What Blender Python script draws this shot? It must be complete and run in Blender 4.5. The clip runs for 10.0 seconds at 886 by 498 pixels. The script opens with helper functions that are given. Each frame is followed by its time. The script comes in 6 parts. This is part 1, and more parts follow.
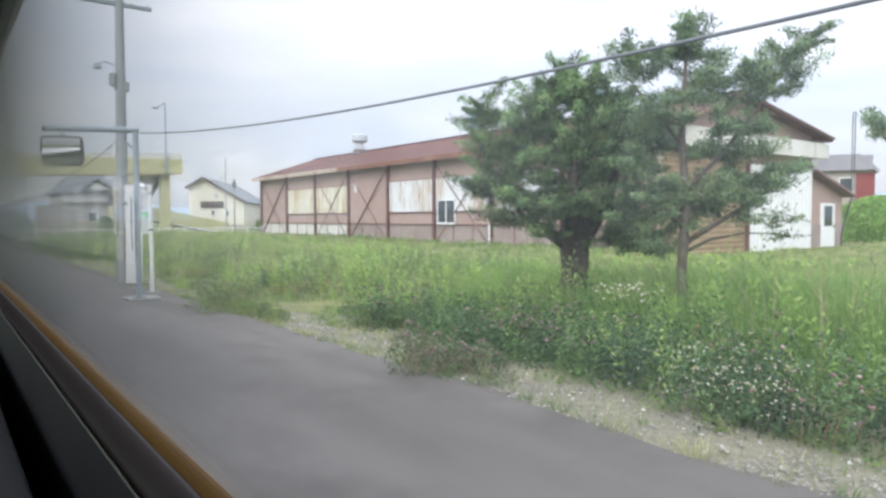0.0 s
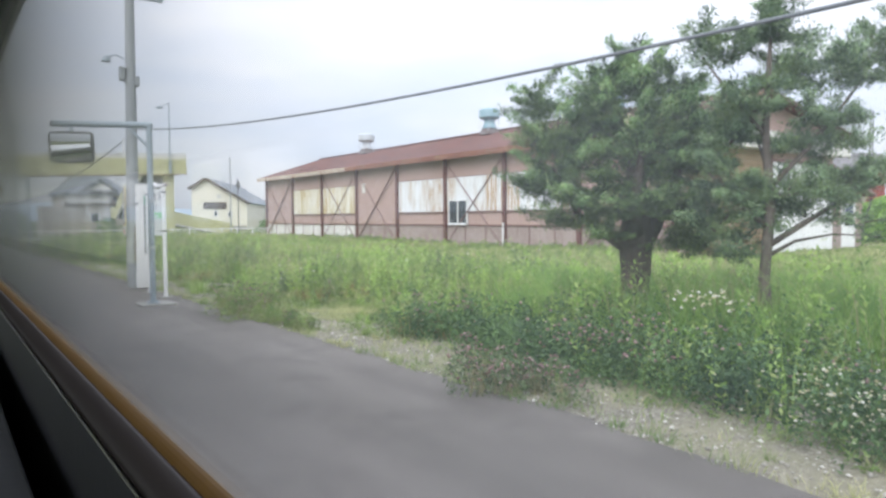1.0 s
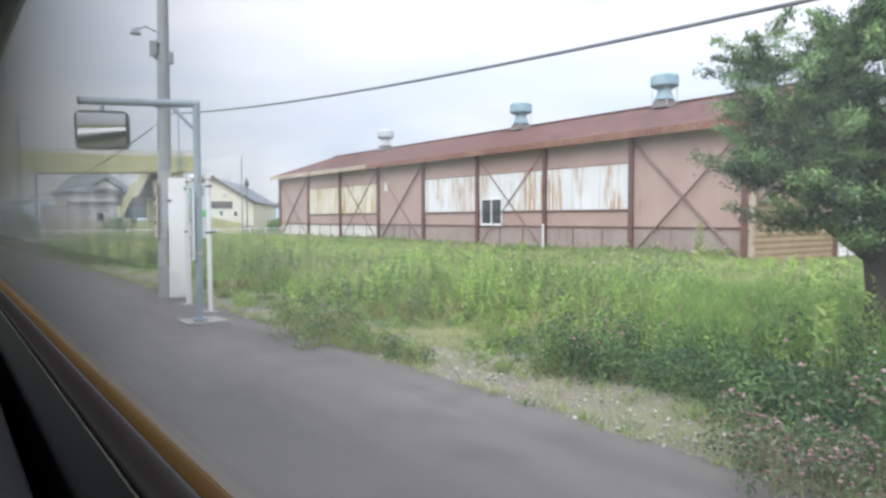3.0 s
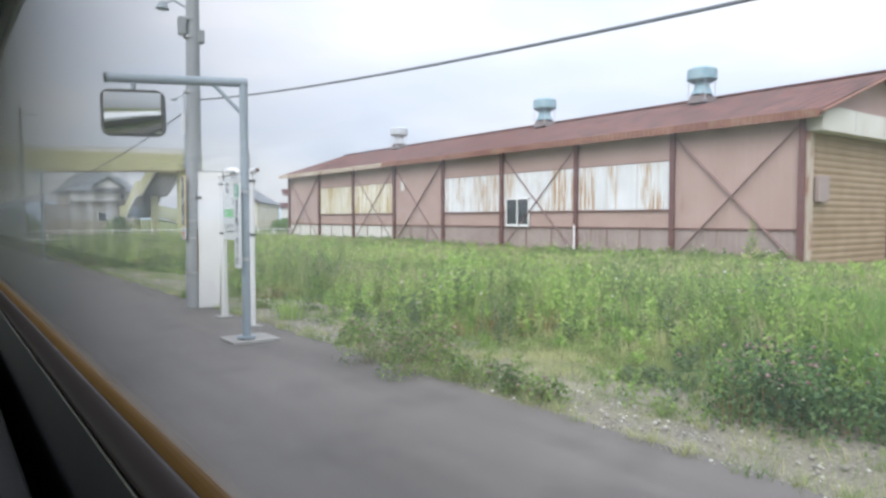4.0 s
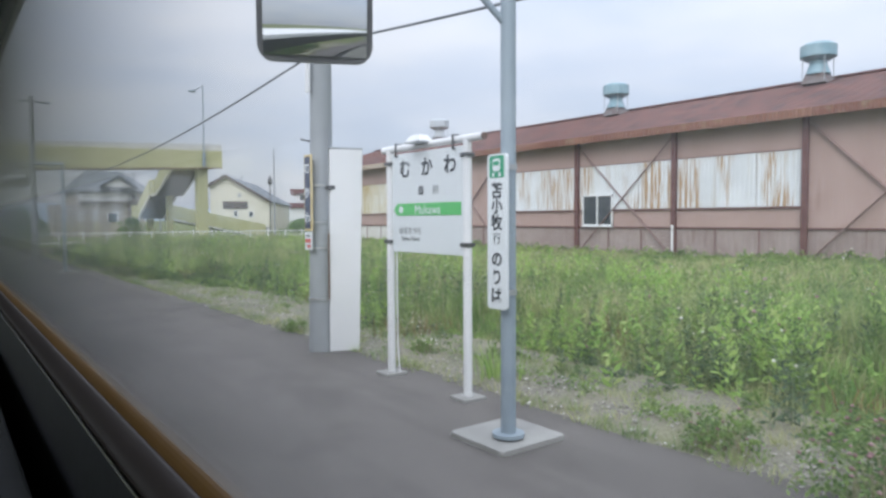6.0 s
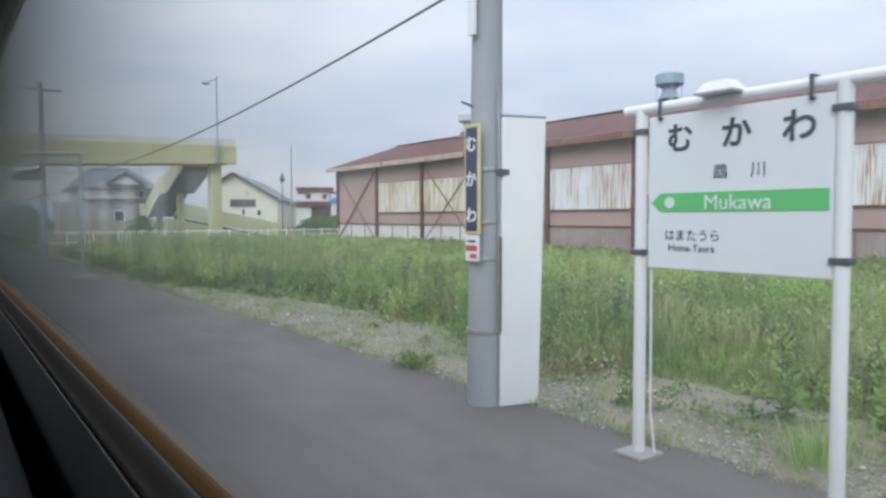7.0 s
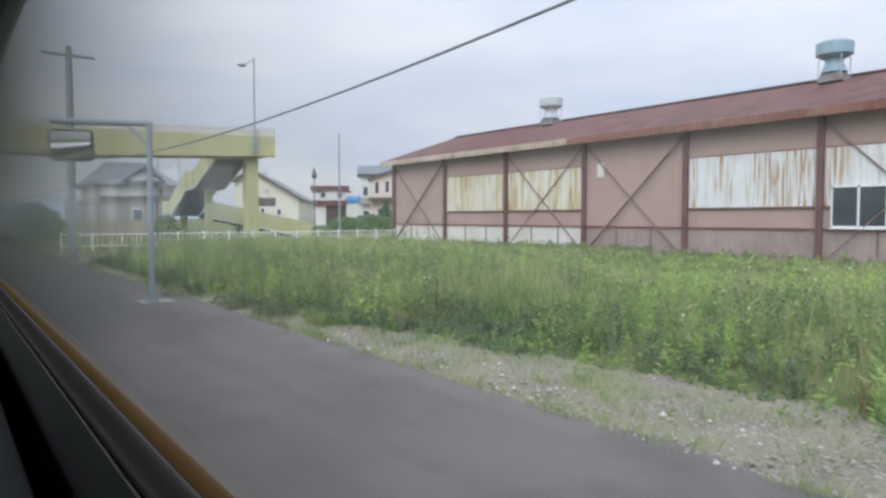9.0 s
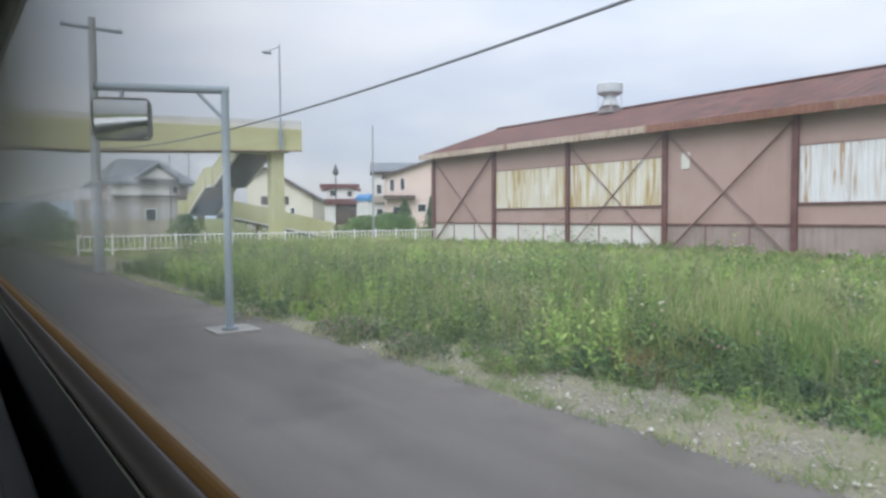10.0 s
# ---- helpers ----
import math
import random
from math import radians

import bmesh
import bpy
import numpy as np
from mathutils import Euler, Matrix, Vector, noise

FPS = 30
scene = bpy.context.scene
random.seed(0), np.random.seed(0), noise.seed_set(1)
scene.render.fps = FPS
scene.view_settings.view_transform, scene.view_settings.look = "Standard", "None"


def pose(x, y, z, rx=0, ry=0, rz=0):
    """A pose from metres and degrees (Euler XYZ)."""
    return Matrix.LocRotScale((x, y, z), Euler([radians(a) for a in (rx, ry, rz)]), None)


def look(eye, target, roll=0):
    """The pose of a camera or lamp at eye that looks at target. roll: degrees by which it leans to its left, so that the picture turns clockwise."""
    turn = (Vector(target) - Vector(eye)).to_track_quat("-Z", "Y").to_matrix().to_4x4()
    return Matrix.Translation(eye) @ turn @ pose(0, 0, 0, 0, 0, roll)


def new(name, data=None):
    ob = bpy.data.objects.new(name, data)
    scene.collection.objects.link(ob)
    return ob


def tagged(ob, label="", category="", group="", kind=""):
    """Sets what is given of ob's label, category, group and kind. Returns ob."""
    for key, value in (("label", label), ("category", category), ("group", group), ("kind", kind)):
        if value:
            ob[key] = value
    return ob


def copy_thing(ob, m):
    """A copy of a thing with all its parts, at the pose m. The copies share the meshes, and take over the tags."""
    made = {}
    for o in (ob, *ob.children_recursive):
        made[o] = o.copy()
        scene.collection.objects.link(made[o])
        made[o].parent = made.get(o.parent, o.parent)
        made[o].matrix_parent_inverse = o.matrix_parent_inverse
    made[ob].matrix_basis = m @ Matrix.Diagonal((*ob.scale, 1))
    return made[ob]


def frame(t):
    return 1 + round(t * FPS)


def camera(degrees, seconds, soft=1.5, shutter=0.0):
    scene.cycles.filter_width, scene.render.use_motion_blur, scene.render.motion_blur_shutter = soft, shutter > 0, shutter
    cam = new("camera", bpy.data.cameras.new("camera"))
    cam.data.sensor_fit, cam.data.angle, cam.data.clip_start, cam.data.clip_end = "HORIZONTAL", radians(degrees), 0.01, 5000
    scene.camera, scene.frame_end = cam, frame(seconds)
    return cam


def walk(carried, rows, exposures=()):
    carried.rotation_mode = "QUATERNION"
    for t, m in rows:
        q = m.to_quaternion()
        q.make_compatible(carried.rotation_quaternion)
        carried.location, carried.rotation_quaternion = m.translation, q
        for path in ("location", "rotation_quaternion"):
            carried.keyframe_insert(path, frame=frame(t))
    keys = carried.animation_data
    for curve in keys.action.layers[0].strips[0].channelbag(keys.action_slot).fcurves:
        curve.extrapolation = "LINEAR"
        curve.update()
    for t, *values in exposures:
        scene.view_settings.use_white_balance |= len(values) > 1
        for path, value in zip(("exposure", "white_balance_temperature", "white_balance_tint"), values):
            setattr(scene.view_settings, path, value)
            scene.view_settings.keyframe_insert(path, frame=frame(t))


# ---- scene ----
EXPOSURES = ((0.0, 0.91, 6300, 13.6), (3.0, 0.87, 6300, 13.8), (4.5, 0.74, 6250, 13.8), (7.0, 0.41, 6040, 12.4), (8.5, 0.41, 6150, 12.6), (10.0, 0.51, 6210, 13.0))
SKY, SUN, DUST = 1.0, 1.4, 0.04

# ---- camera and walk ----
EYE = 1.55          # eye height over the platform
cam = camera(66.6, 10.0, soft=2.7, shutter=0.1)
PATH = (            # seconds, metres along the track, yaw from the track, pitch, lean
    (0.0, 0.000, 37.07, -2.64, 0.23), (0.5, 0.441, 37.01, -2.61, 0.25), (1.0, 0.958, 37.00, -2.60, 0.32),
    (1.5, 1.533, 37.02, -2.60, 0.37), (2.0, 2.168, 37.02, -2.56, 0.32), (2.5, 2.868, 36.99, -2.59, 0.22),
    (4.0, 5.601, 37.08, -2.54, 0.04), (4.5, 6.686, 37.06, -2.55, -0.05), (5.0, 7.873, 37.11, -2.50, 0.21),
    (6.5, 11.891, 37.05, -2.57, 0.26), (7.0, 13.434, 37.02, -2.62, 0.12), (7.5, 15.106, 37.04, -2.63, 0.03),
    (8.0, 16.822, 37.06, -2.63, 0.13), (8.5, 18.606, 37.03, -2.65, 0.08), (9.0, 20.457, 36.96, -2.63, 0.03),
    (9.5, 22.419, 36.91, -2.66, 0.22), (10.0, 24.397, 36.80, -2.78, 0.38))


def stand(y, yaw, pitch, lean):
    a, b = radians(yaw), radians(pitch)
    eye = Vector((0, y, EYE))
    return look(eye, eye + Vector((math.sin(a) * math.cos(b), math.cos(a) * math.cos(b), math.sin(b))), -lean)


walk(cam, [(t, stand(*r)) for t, *r in PATH], exposures=EXPOSURES)

# ---- light ----
world = bpy.data.worlds.new("overcast_sky")
scene.world = world
world.use_nodes = True
wt = world.node_tree
wt.nodes.clear()


def wnode(kind, **values):
    n = wt.nodes.new(kind)
    for k, v in values.items():
        n.inputs[k].default_value = v
    return n


w_out = wnode("ShaderNodeOutputWorld")
w_bg = wnode("ShaderNodeBackground", Strength=SKY)
w_sky = wt.nodes.new("ShaderNodeTexSky")
w_sky.sky_type, w_sky.sun_disc = "NISHITA", False
w_sky.sun_elevation, w_sky.sun_rotation = radians(55), radians(120)
w_tc = wt.nodes.new("ShaderNodeTexCoord")
w_sep = wt.nodes.new("ShaderNodeSeparateXYZ")
wt.links.new(w_tc.outputs["Generated"], w_sep.inputs[0])
# overcast: the zenith about three times as bright as the horizon
w_map = wnode("ShaderNodeMapRange", **{"From Min": 0.0, "From Max": 1.0, "To Min": 0.495, "To Max": 1.75})
wt.links.new(w_sep.outputs["Z"], w_map.inputs["Value"])
# stretched cloud layers
w_scale = wt.nodes.new("ShaderNodeMapping")
w_scale.inputs["Scale"].default_value = (1.6, 1.6, 6.5)
wt.links.new(w_tc.outputs["Generated"], w_scale.inputs["Vector"])
w_noise = wnode("ShaderNodeTexNoise", Scale=1.7, Detail=5.0, Roughness=0.5)
wt.links.new(w_scale.outputs[0], w_noise.inputs["Vector"])
w_ramp = wt.nodes.new("ShaderNodeValToRGB")
w_ramp.color_ramp.elements[0].position, w_ramp.color_ramp.elements[1].position = 0.36, 0.64
w_ramp.color_ramp.elements[0].color = (0.765, 0.825, 0.925, 1)
w_ramp.color_ramp.elements[1].color = (0.985, 0.99, 1.01, 1)
wt.links.new(w_noise.outputs["Fac"], w_ramp.inputs["Fac"])
w_mul = wt.nodes.new("ShaderNodeVectorMath")
w_mul.operation = "SCALE"
wt.links.new(w_ramp.outputs["Color"], w_mul.inputs[0])
wt.links.new(w_map.outputs[0], w_mul.inputs["Scale"])
w_blue = wt.nodes.new("ShaderNodeVectorMath")
w_blue.operation = "SCALE"
w_blue.inputs["Scale"].default_value = 0.10
wt.links.new(w_sky.outputs["Color"], w_blue.inputs[0])
w_mix = wnode("ShaderNodeMixRGB", Fac=0.12)
wt.links.new(w_mul.outputs[0], w_mix.inputs[1])
wt.links.new(w_blue.outputs[0], w_mix.inputs[2])
wt.links.new(w_mix.outputs[0], w_bg.inputs["Color"])
wt.links.new(w_bg.outputs[0], w_out.inputs["Surface"])

sun_data = bpy.data.lights.new("sun", "SUN")
sun_data.energy, sun_data.angle, sun_data.color = SUN, radians(40), (1.0, 0.97, 0.92)
sun = new("sun", sun_data)
sun.matrix_basis = look((-50, -20, 48), (10, 20, 0))


# ---- materials ----
def shader(name):
    m = bpy.data.materials.new(name)
    m.use_nodes = True
    t = m.node_tree
    t.nodes.clear()
    out = t.nodes.new("ShaderNodeOutputMaterial")
    return m, t, out


def node(t, kind, **values):
    n = t.nodes.new(kind)
    for k, v in values.items():
        n.inputs[k.replace("_", " ")].default_value = v
    return n


def coords(t, scale=(1, 1, 1)):
    tc = t.nodes.new("ShaderNodeTexCoord")
    mp = t.nodes.new("ShaderNodeMapping")
    mp.inputs["Scale"].default_value = scale
    t.links.new(tc.outputs["Object"], mp.inputs["Vector"])
    return mp.outputs[0]


def noise_tex(t, vec, scale, detail=4.0, rough=0.55):
    n = node(t, "ShaderNodeTexNoise", Scale=scale, Detail=detail, Roughness=rough)
    t.links.new(vec, n.inputs["Vector"])
    return n.outputs["Fac"]


def ramp(t, fac, stops):
    r = t.nodes.new("ShaderNodeValToRGB")
    el = r.color_ramp.elements
    while len(el) < len(stops):
        el.new(0.5)
    for e, (p, c) in zip(el, stops):
        e.position, e.color = p, (*c, 1)
    t.links.new(fac, r.inputs["Fac"])
    return r.outputs["Color"]


def mixed(t, fac, a, b, mode="MIX"):
    m = t.nodes.new("ShaderNodeMixRGB")
    m.blend_type = mode
    for sock, v in ((m.inputs[0], fac), (m.inputs[1], a), (m.inputs[2], b)):
        if isinstance(v, (int, float)):
            sock.default_value = v
        elif isinstance(v, tuple):
            sock.default_value = (*v, 1)
        else:
            t.links.new(v, sock)
    return m.outputs[0]


def finish(t, out, colour, rough=0.7, metal=0.0, bump=None, bump_size=0.01, through_light=0.0, spec=0.4):
    b = node(t, "ShaderNodeBsdfPrincipled", Roughness=rough, Metallic=metal)
    b.inputs["Specular IOR Level"].default_value = spec
    if isinstance(colour, tuple):
        b.inputs["Base Color"].default_value = (*colour, 1)
    else:
        t.links.new(colour, b.inputs["Base Color"])
    if bump is not None:
        bp = node(t, "ShaderNodeBump", Strength=0.6, Distance=bump_size)
        t.links.new(bump, bp.inputs["Height"])
        t.links.new(bp.outputs[0], b.inputs["Normal"])
    last = b.outputs[0]
    if through_light:
        tr = t.nodes.new("ShaderNodeBsdfTranslucent")
        if isinstance(colour, tuple):
            tr.inputs[0].default_value = (*colour, 1)
        else:
            t.links.new(colour, tr.inputs[0])
        mx = node(t, "ShaderNodeMixShader", Fac=through_light)
        t.links.new(last, mx.inputs[1])
        t.links.new(tr.outputs[0], mx.inputs[2])
        last = mx.outputs[0]
    t.links.new(last, out.inputs["Surface"])


def surface(name, c1, c2, scale=1.5, rough=0.7, metal=0.0, fine=35.0, stretch=(1, 1, 1), bump=0.004, fine_amount=0.25, spec=0.4):
    """Two tones in large soft patches, broken by fine grain."""
    m, t, out = shader(name)
    v = coords(t, stretch)
    big = noise_tex(t, v, scale)
    small = noise_tex(t, v, fine, 3.0, 0.6)
    col = ramp(t, big, ((0.35, c1), (0.65, c2)))
    col = mixed(t, fine_amount, col, ramp(t, small, ((0.3, (0.55, 0.55, 0.55)), (0.7, (1, 1, 1)))), "MULTIPLY")
    finish(t, out, col, rough, metal, small, bump, spec=spec)
    return m


def weathered(name, base, base2, rust, rust2, amount=0.5, streak=(7, 7, 0.7), rough=0.6, sharp=0.06, bump=0.003, runs_dark=None):
    """Paint with rust that runs down in streaks; every piece has its own pattern."""
    m, t, out = shader(name)
    v = coords(t, streak)
    info = t.nodes.new("ShaderNodeObjectInfo")
    add = t.nodes.new("ShaderNodeVectorMath")
    add.operation = "MULTIPLY_ADD"
    t.links.new(info.outputs["Random"], add.inputs[0])
    add.inputs[1].default_value = (37, 37, 37)
    t.links.new(v, add.inputs[2])
    runs = noise_tex(t, add.outputs[0], 1.0, 6.0, 0.62)
    grain = noise_tex(t, coords(t), 45.0, 3.0)
    patch = noise_tex(t, coords(t), 0.9, 3.0)
    col = ramp(t, patch, ((0.35, base), (0.68, base2)))
    rcol = ramp(t, grain, ((0.35, rust), (0.65, rust2)))
    mask = ramp(t, runs, ((1 - amount, (0, 0, 0)), (min(0.99, 1 - amount + sharp), (1, 1, 1))))
    col = mixed(t, mask, col, rcol)
    if runs_dark:                                       # strong rust runs in some stretches
        where = ramp(t, noise_tex(t, coords(t, (1.1, 1.1, 0.25)), 1.0, 2.0), ((0.47, (0, 0, 0)), (0.57, (1, 1, 1))))
        narrow = t.nodes.new("ShaderNodeMapping")
        narrow.inputs["Scale"].default_value = (1.7, 1.7, 1.2)
        t.links.new(add.outputs[0], narrow.inputs["Vector"])
        drip = ramp(t, noise_tex(t, narrow.outputs[0], 1.3, 5.0, 0.6), ((0.47, (0, 0, 0)), (0.56, (0.95, 0.95, 0.95))))
        col = mixed(t, mixed(t, 1.0, where, drip, "MULTIPLY"), col, ramp(t, grain, ((0.35, runs_dark), (0.65, tuple(1.5 * c for c in runs_dark)))))
        specks = ramp(t, noise_tex(t, coords(t, (1, 1, 0.5)), 16.0, 3.0), ((0.62, (0, 0, 0)), (0.70, (0.6, 0.6, 0.6))))
        col = mixed(t, specks, col, rcol)
    col = mixed(t, 0.2, col, ramp(t, grain, ((0.3, (0.5, 0.5, 0.5)), (0.7, (1, 1, 1)))), "MULTIPLY")
    finish(t, out, col, rough, 0.0, grain, bump)
    return m


def foliage(name, stops, patch=0.5, light=0.35, tint=None, shade=None, shade_size=5.0):
    """Leaves: every one its own green, with broad drifts of tone and painted clump shade."""
    m, t, out = shader(name)
    geo = t.nodes.new("ShaderNodeNewGeometry")
    col = ramp(t, geo.outputs["Random Per Island"], stops)
    if tint:
        drift = noise_tex(t, coords(t), patch, 2.0)
        col = mixed(t, ramp(t, drift, ((0.42, (0, 0, 0)), (0.62, (0.75, 0.75, 0.75)))), col, tint)
    # finer dark drift: the shade between clumps and sprays, put into the colour
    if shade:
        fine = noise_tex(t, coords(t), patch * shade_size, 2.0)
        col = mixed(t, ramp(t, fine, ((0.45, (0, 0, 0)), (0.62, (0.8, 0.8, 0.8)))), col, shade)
    finish(t, out, col, 0.55, through_light=light, spec=0.25)
    return m


M = {}
m, t, out = shader("worn_asphalt")
v = coords(t)
col = ramp(t, noise_tex(t, coords(t, (1, 0.35, 1)), 0.55, 4.0), ((0.33, (0.122, 0.110, 0.099)), (0.52, (0.168, 0.152, 0.138)), (0.70, (0.200, 0.182, 0.166))))
grit = noise_tex(t, v, 160.0, 3.0, 0.7)
col = mixed(t, 0.45, col, ramp(t, grit, ((0.3, (0.45, 0.45, 0.46)), (0.7, (1, 1, 1)))), "MULTIPLY")
stain = ramp(t, noise_tex(t, v, 0.9, 5.0), ((0.52, (1, 1, 1)), (0.66, (0.66, 0.65, 0.65))))
seam = ramp(t, noise_tex(t, coords(t, (2.2, 0.12, 1)), 1.0, 3.0), ((0.40, (0.80, 0.80, 0.80)), (0.50, (1, 1, 1))))
col = mixed(t, 0.4, col, seam, "MULTIPLY")
col = mixed(t, 0.60, col, stain, "MULTIPLY")
finish(t, out, col, 0.85, bump=grit, bump_size=0.004)
M["asphalt"] = m

m, t, out = shader("field_soil")
v = coords(t)
col = ramp(t, noise_tex(t, v, 0.35, 4.0), ((0.35, (0.115, 0.15, 0.04)), (0.5, (0.15, 0.175, 0.055)), (0.68, (0.19, 0.18, 0.09))))
clod = noise_tex(t, v, 22.0, 5.0, 0.65)
col = mixed(t, 0.5, col, ramp(t, clod, ((0.3, (0.4, 0.42, 0.35)), (0.7, (1, 1, 1)))), "MULTIPLY")
finish(t, out, col, 0.9, bump=clod, bump_size=0.03)
M["soil"] = m

m, t, out = shader("gravel_bed")
v = coords(t)
vor = node(t, "ShaderNodeTexVoronoi", Scale=32.0)
t.links.new(v, vor.inputs["Vector"])
stones = ramp(t, vor.outputs["Distance"], ((0.0, (0.47, 0.445, 0.385)), (0.6, (0.19, 0.175, 0.14))))
tone = node(t, "ShaderNodeRGBToBW")
t.links.new(vor.outputs["Color"], tone.inputs[0])
stones = mixed(t, 0.6, stones, ramp(t, tone.outputs[0], ((0.25, (0.40, 0.385, 0.36)), (0.75, (1.0, 0.99, 0.96)))), "MULTIPLY")
sand = ramp(t, noise_tex(t, v, 18.0), ((0.3, (0.178, 0.166, 0.112)), (0.7, (0.280, 0.257, 0.190))))
col = mixed(t, ramp(t, noise_tex(t, v, 1.1, 5.0), ((0.42, (0, 0, 0)), (0.56, (1, 1, 1)))), stones, sand)
col = mixed(t, ramp(t, noise_tex(t, v, 0.7, 5.0), ((0.50, (0, 0, 0)), (0.64, (0.7, 0.7, 0.7)))), col, (0.175, 0.185, 0.085))
finish(t, out, col, 0.9, bump=vor.outputs["Distance"], bump_size=0.015)
M["gravel"] = m

m, t, out = shader("loose_stones")
geo = t.nodes.new("ShaderNodeNewGeometry")
finish(t, out, ramp(t, geo.outputs["Random Per Island"], ((0.0, (0.25, 0.235, 0.20)), (0.55, (0.39, 0.37, 0.325)), (0.85, (0.53, 0.51, 0.46)), (1.0, (0.68, 0.665, 0.62)))), 0.85)
M["stones"] = m

M["cladding"] = weathered("brown_pink_steel_sheet", (0.40, 0.28, 0.245), (0.45, 0.325, 0.29), (0.25, 0.15, 0.12), (0.32, 0.21, 0.18), 0.36, (3, 3, 0.35), 0.6, 0.16)
M["white_sheet"] = weathered("rusting_white_sheet", (0.76, 0.78, 0.80), (0.66, 0.68, 0.70), (0.54, 0.50, 0.44), (0.64, 0.61, 0.56), 0.47, (6, 6, 0.35), 0.5, 0.20, runs_dark=(0.32, 0.19, 0.080))
M["yellow_sheet"] = weathered("yellowed_rusting_sheet", (0.66, 0.63, 0.52), (0.74, 0.73, 0.68), (0.46, 0.36, 0.15), (0.58, 0.49, 0.26), 0.54, (6, 6, 0.35), 0.5, 0.16, runs_dark=(0.30, 0.19, 0.04))
M["roof"] = weathered("red_brown_rusted_roof", (0.130, 0.064, 0.055), (0.190, 0.088, 0.072), (0.062, 0.036, 0.034), (0.115, 0.060, 0.052), 0.51, (0.9, 2.0, 0.9), 0.9, 0.11)
M["fascia"] = weathered("rusted_roof_edge", (0.21, 0.090, 0.062), (0.28, 0.14, 0.095), (0.11, 0.052, 0.042), (0.42, 0.27, 0.17), 0.47, (2, 2.2, 2), 0.7, 0.1)
M["fascia_pale"] = weathered("peeling_pale_roof_edge", (0.44, 0.36, 0.29), (0.55, 0.47, 0.38), (0.26, 0.12, 0.08), (0.40, 0.24, 0.16), 0.47, (2, 5, 1), 0.7, 0.1)
M["post_red"] = surface("dark_red_painted_steel", (0.13, 0.058, 0.055), (0.18, 0.09, 0.082), 2.0, 0.6)
M["brace"] = surface("faded_brown_steel", (0.218, 0.136, 0.126), (0.275, 0.177, 0.168), 2.0, 0.65)
M["brace_faded"] = surface("faded_wall_colour_steel", (0.270, 0.178, 0.160), (0.325, 0.222, 0.203), 1.2, 0.65)
M["dado"] = weathered("grey_brown_lower_sheet", (0.31, 0.24, 0.22), (0.38, 0.31, 0.285), (0.20, 0.125, 0.105), (0.27, 0.19, 0.165), 0.42, (4, 4, 0.6), 0.7, 0.14)
M["vent"] = surface("pale_blue_vent_paint", (0.22, 0.36, 0.42), (0.33, 0.46, 0.51), 1.6, 0.5)
M["vent_white"] = surface("pale_grey_vent_paint", (0.45, 0.50, 0.53), (0.55, 0.58, 0.6), 1.6, 0.5)
M["vent_rust"] = surface("grey_brown_vent_base", (0.17, 0.13, 0.12), (0.24, 0.23, 0.23), 3.0, 0.7)
M["shutter"] = surface("tan_roller_shutter", (0.292, 0.206, 0.120), (0.361, 0.267, 0.166), 1.2, 0.6)
M["white_paint"] = surface("white_paint", (0.74, 0.75, 0.75), (0.80, 0.80, 0.80), 2.5, 0.45, fine_amount=0.08, bump=0.001)
M["off_white"] = surface("weathered_white_board", (0.62, 0.60, 0.54), (0.72, 0.71, 0.68), 0.8, 0.7, stretch=(1, 1, 0.4))
M["concrete"] = surface("grey_concrete", (0.284, 0.279, 0.262), (0.378, 0.372, 0.346), 1.8, 0.85, fine=60)
M["concrete_pole"] = surface("grey_concrete_pole", (0.30, 0.32, 0.34), (0.38, 0.40, 0.41), 1.2, 0.8, stretch=(1, 1, 0.3), fine=80)
M["steel_grey"] = surface("blue_grey_painted_steel", (0.27, 0.33, 0.38), (0.33, 0.39, 0.43), 1.5, 0.5)
M["galv"] = surface("galvanised_steel", (0.42, 0.44, 0.45), (0.52, 0.53, 0.54), 5.0, 0.45, 0.7)
M["dark_metal"] = surface("dark_metal", (0.06, 0.06, 0.065), (0.10, 0.10, 0.10), 4.0, 0.5)
M["rust_metal"] = surface("rusty_bracket", (0.13, 0.08, 0.06), (0.20, 0.13, 0.10), 9.0, 0.7)
M["cable"] = surface("black_cable", (0.15, 0.165, 0.18), (0.20, 0.215, 0.23), 4.0, 0.6)
M["yellow"] = surface("pale_yellow_painted_steel", (0.49, 0.485, 0.25), (0.565, 0.55, 0.32), 0.8, 0.55, stretch=(1, 1, 0.5))
# for the footbridge undersides: the shade beneath is put into the colour
M["yellow_shaded"] = surface("shaded_underside_steel", (0.055, 0.062, 0.045), (0.10, 0.108, 0.075), 1.0, 0.8)
M["sign_white"] = surface("white_enamel_board", (0.70, 0.74, 0.75), (0.75, 0.78, 0.79), 1.0, 0.25, fine_amount=0.04, bump=0.0003)
M["sign_green"] = surface("green_enamel", (0.10, 0.48, 0.13), (0.12, 0.53, 0.15), 2.0, 0.3, fine_amount=0.05, bump=0.0003)
M["sign_teal"] = surface("dark_green_enamel", (0.02, 0.27, 0.13), (0.025, 0.30, 0.15), 2.0, 0.3, fine_amount=0.05, bump=0.0003)
M["navy"] = surface("navy_enamel", (0.018, 0.025, 0.075), (0.024, 0.032, 0.09), 3.0, 0.3, fine_amount=0.1, bump=0.0003)
M["gold"] = surface("yellow_enamel_rim", (0.62, 0.47, 0.20), (0.68, 0.56, 0.30), 3.0, 0.4, fine_amount=0.1, bump=0.0005)
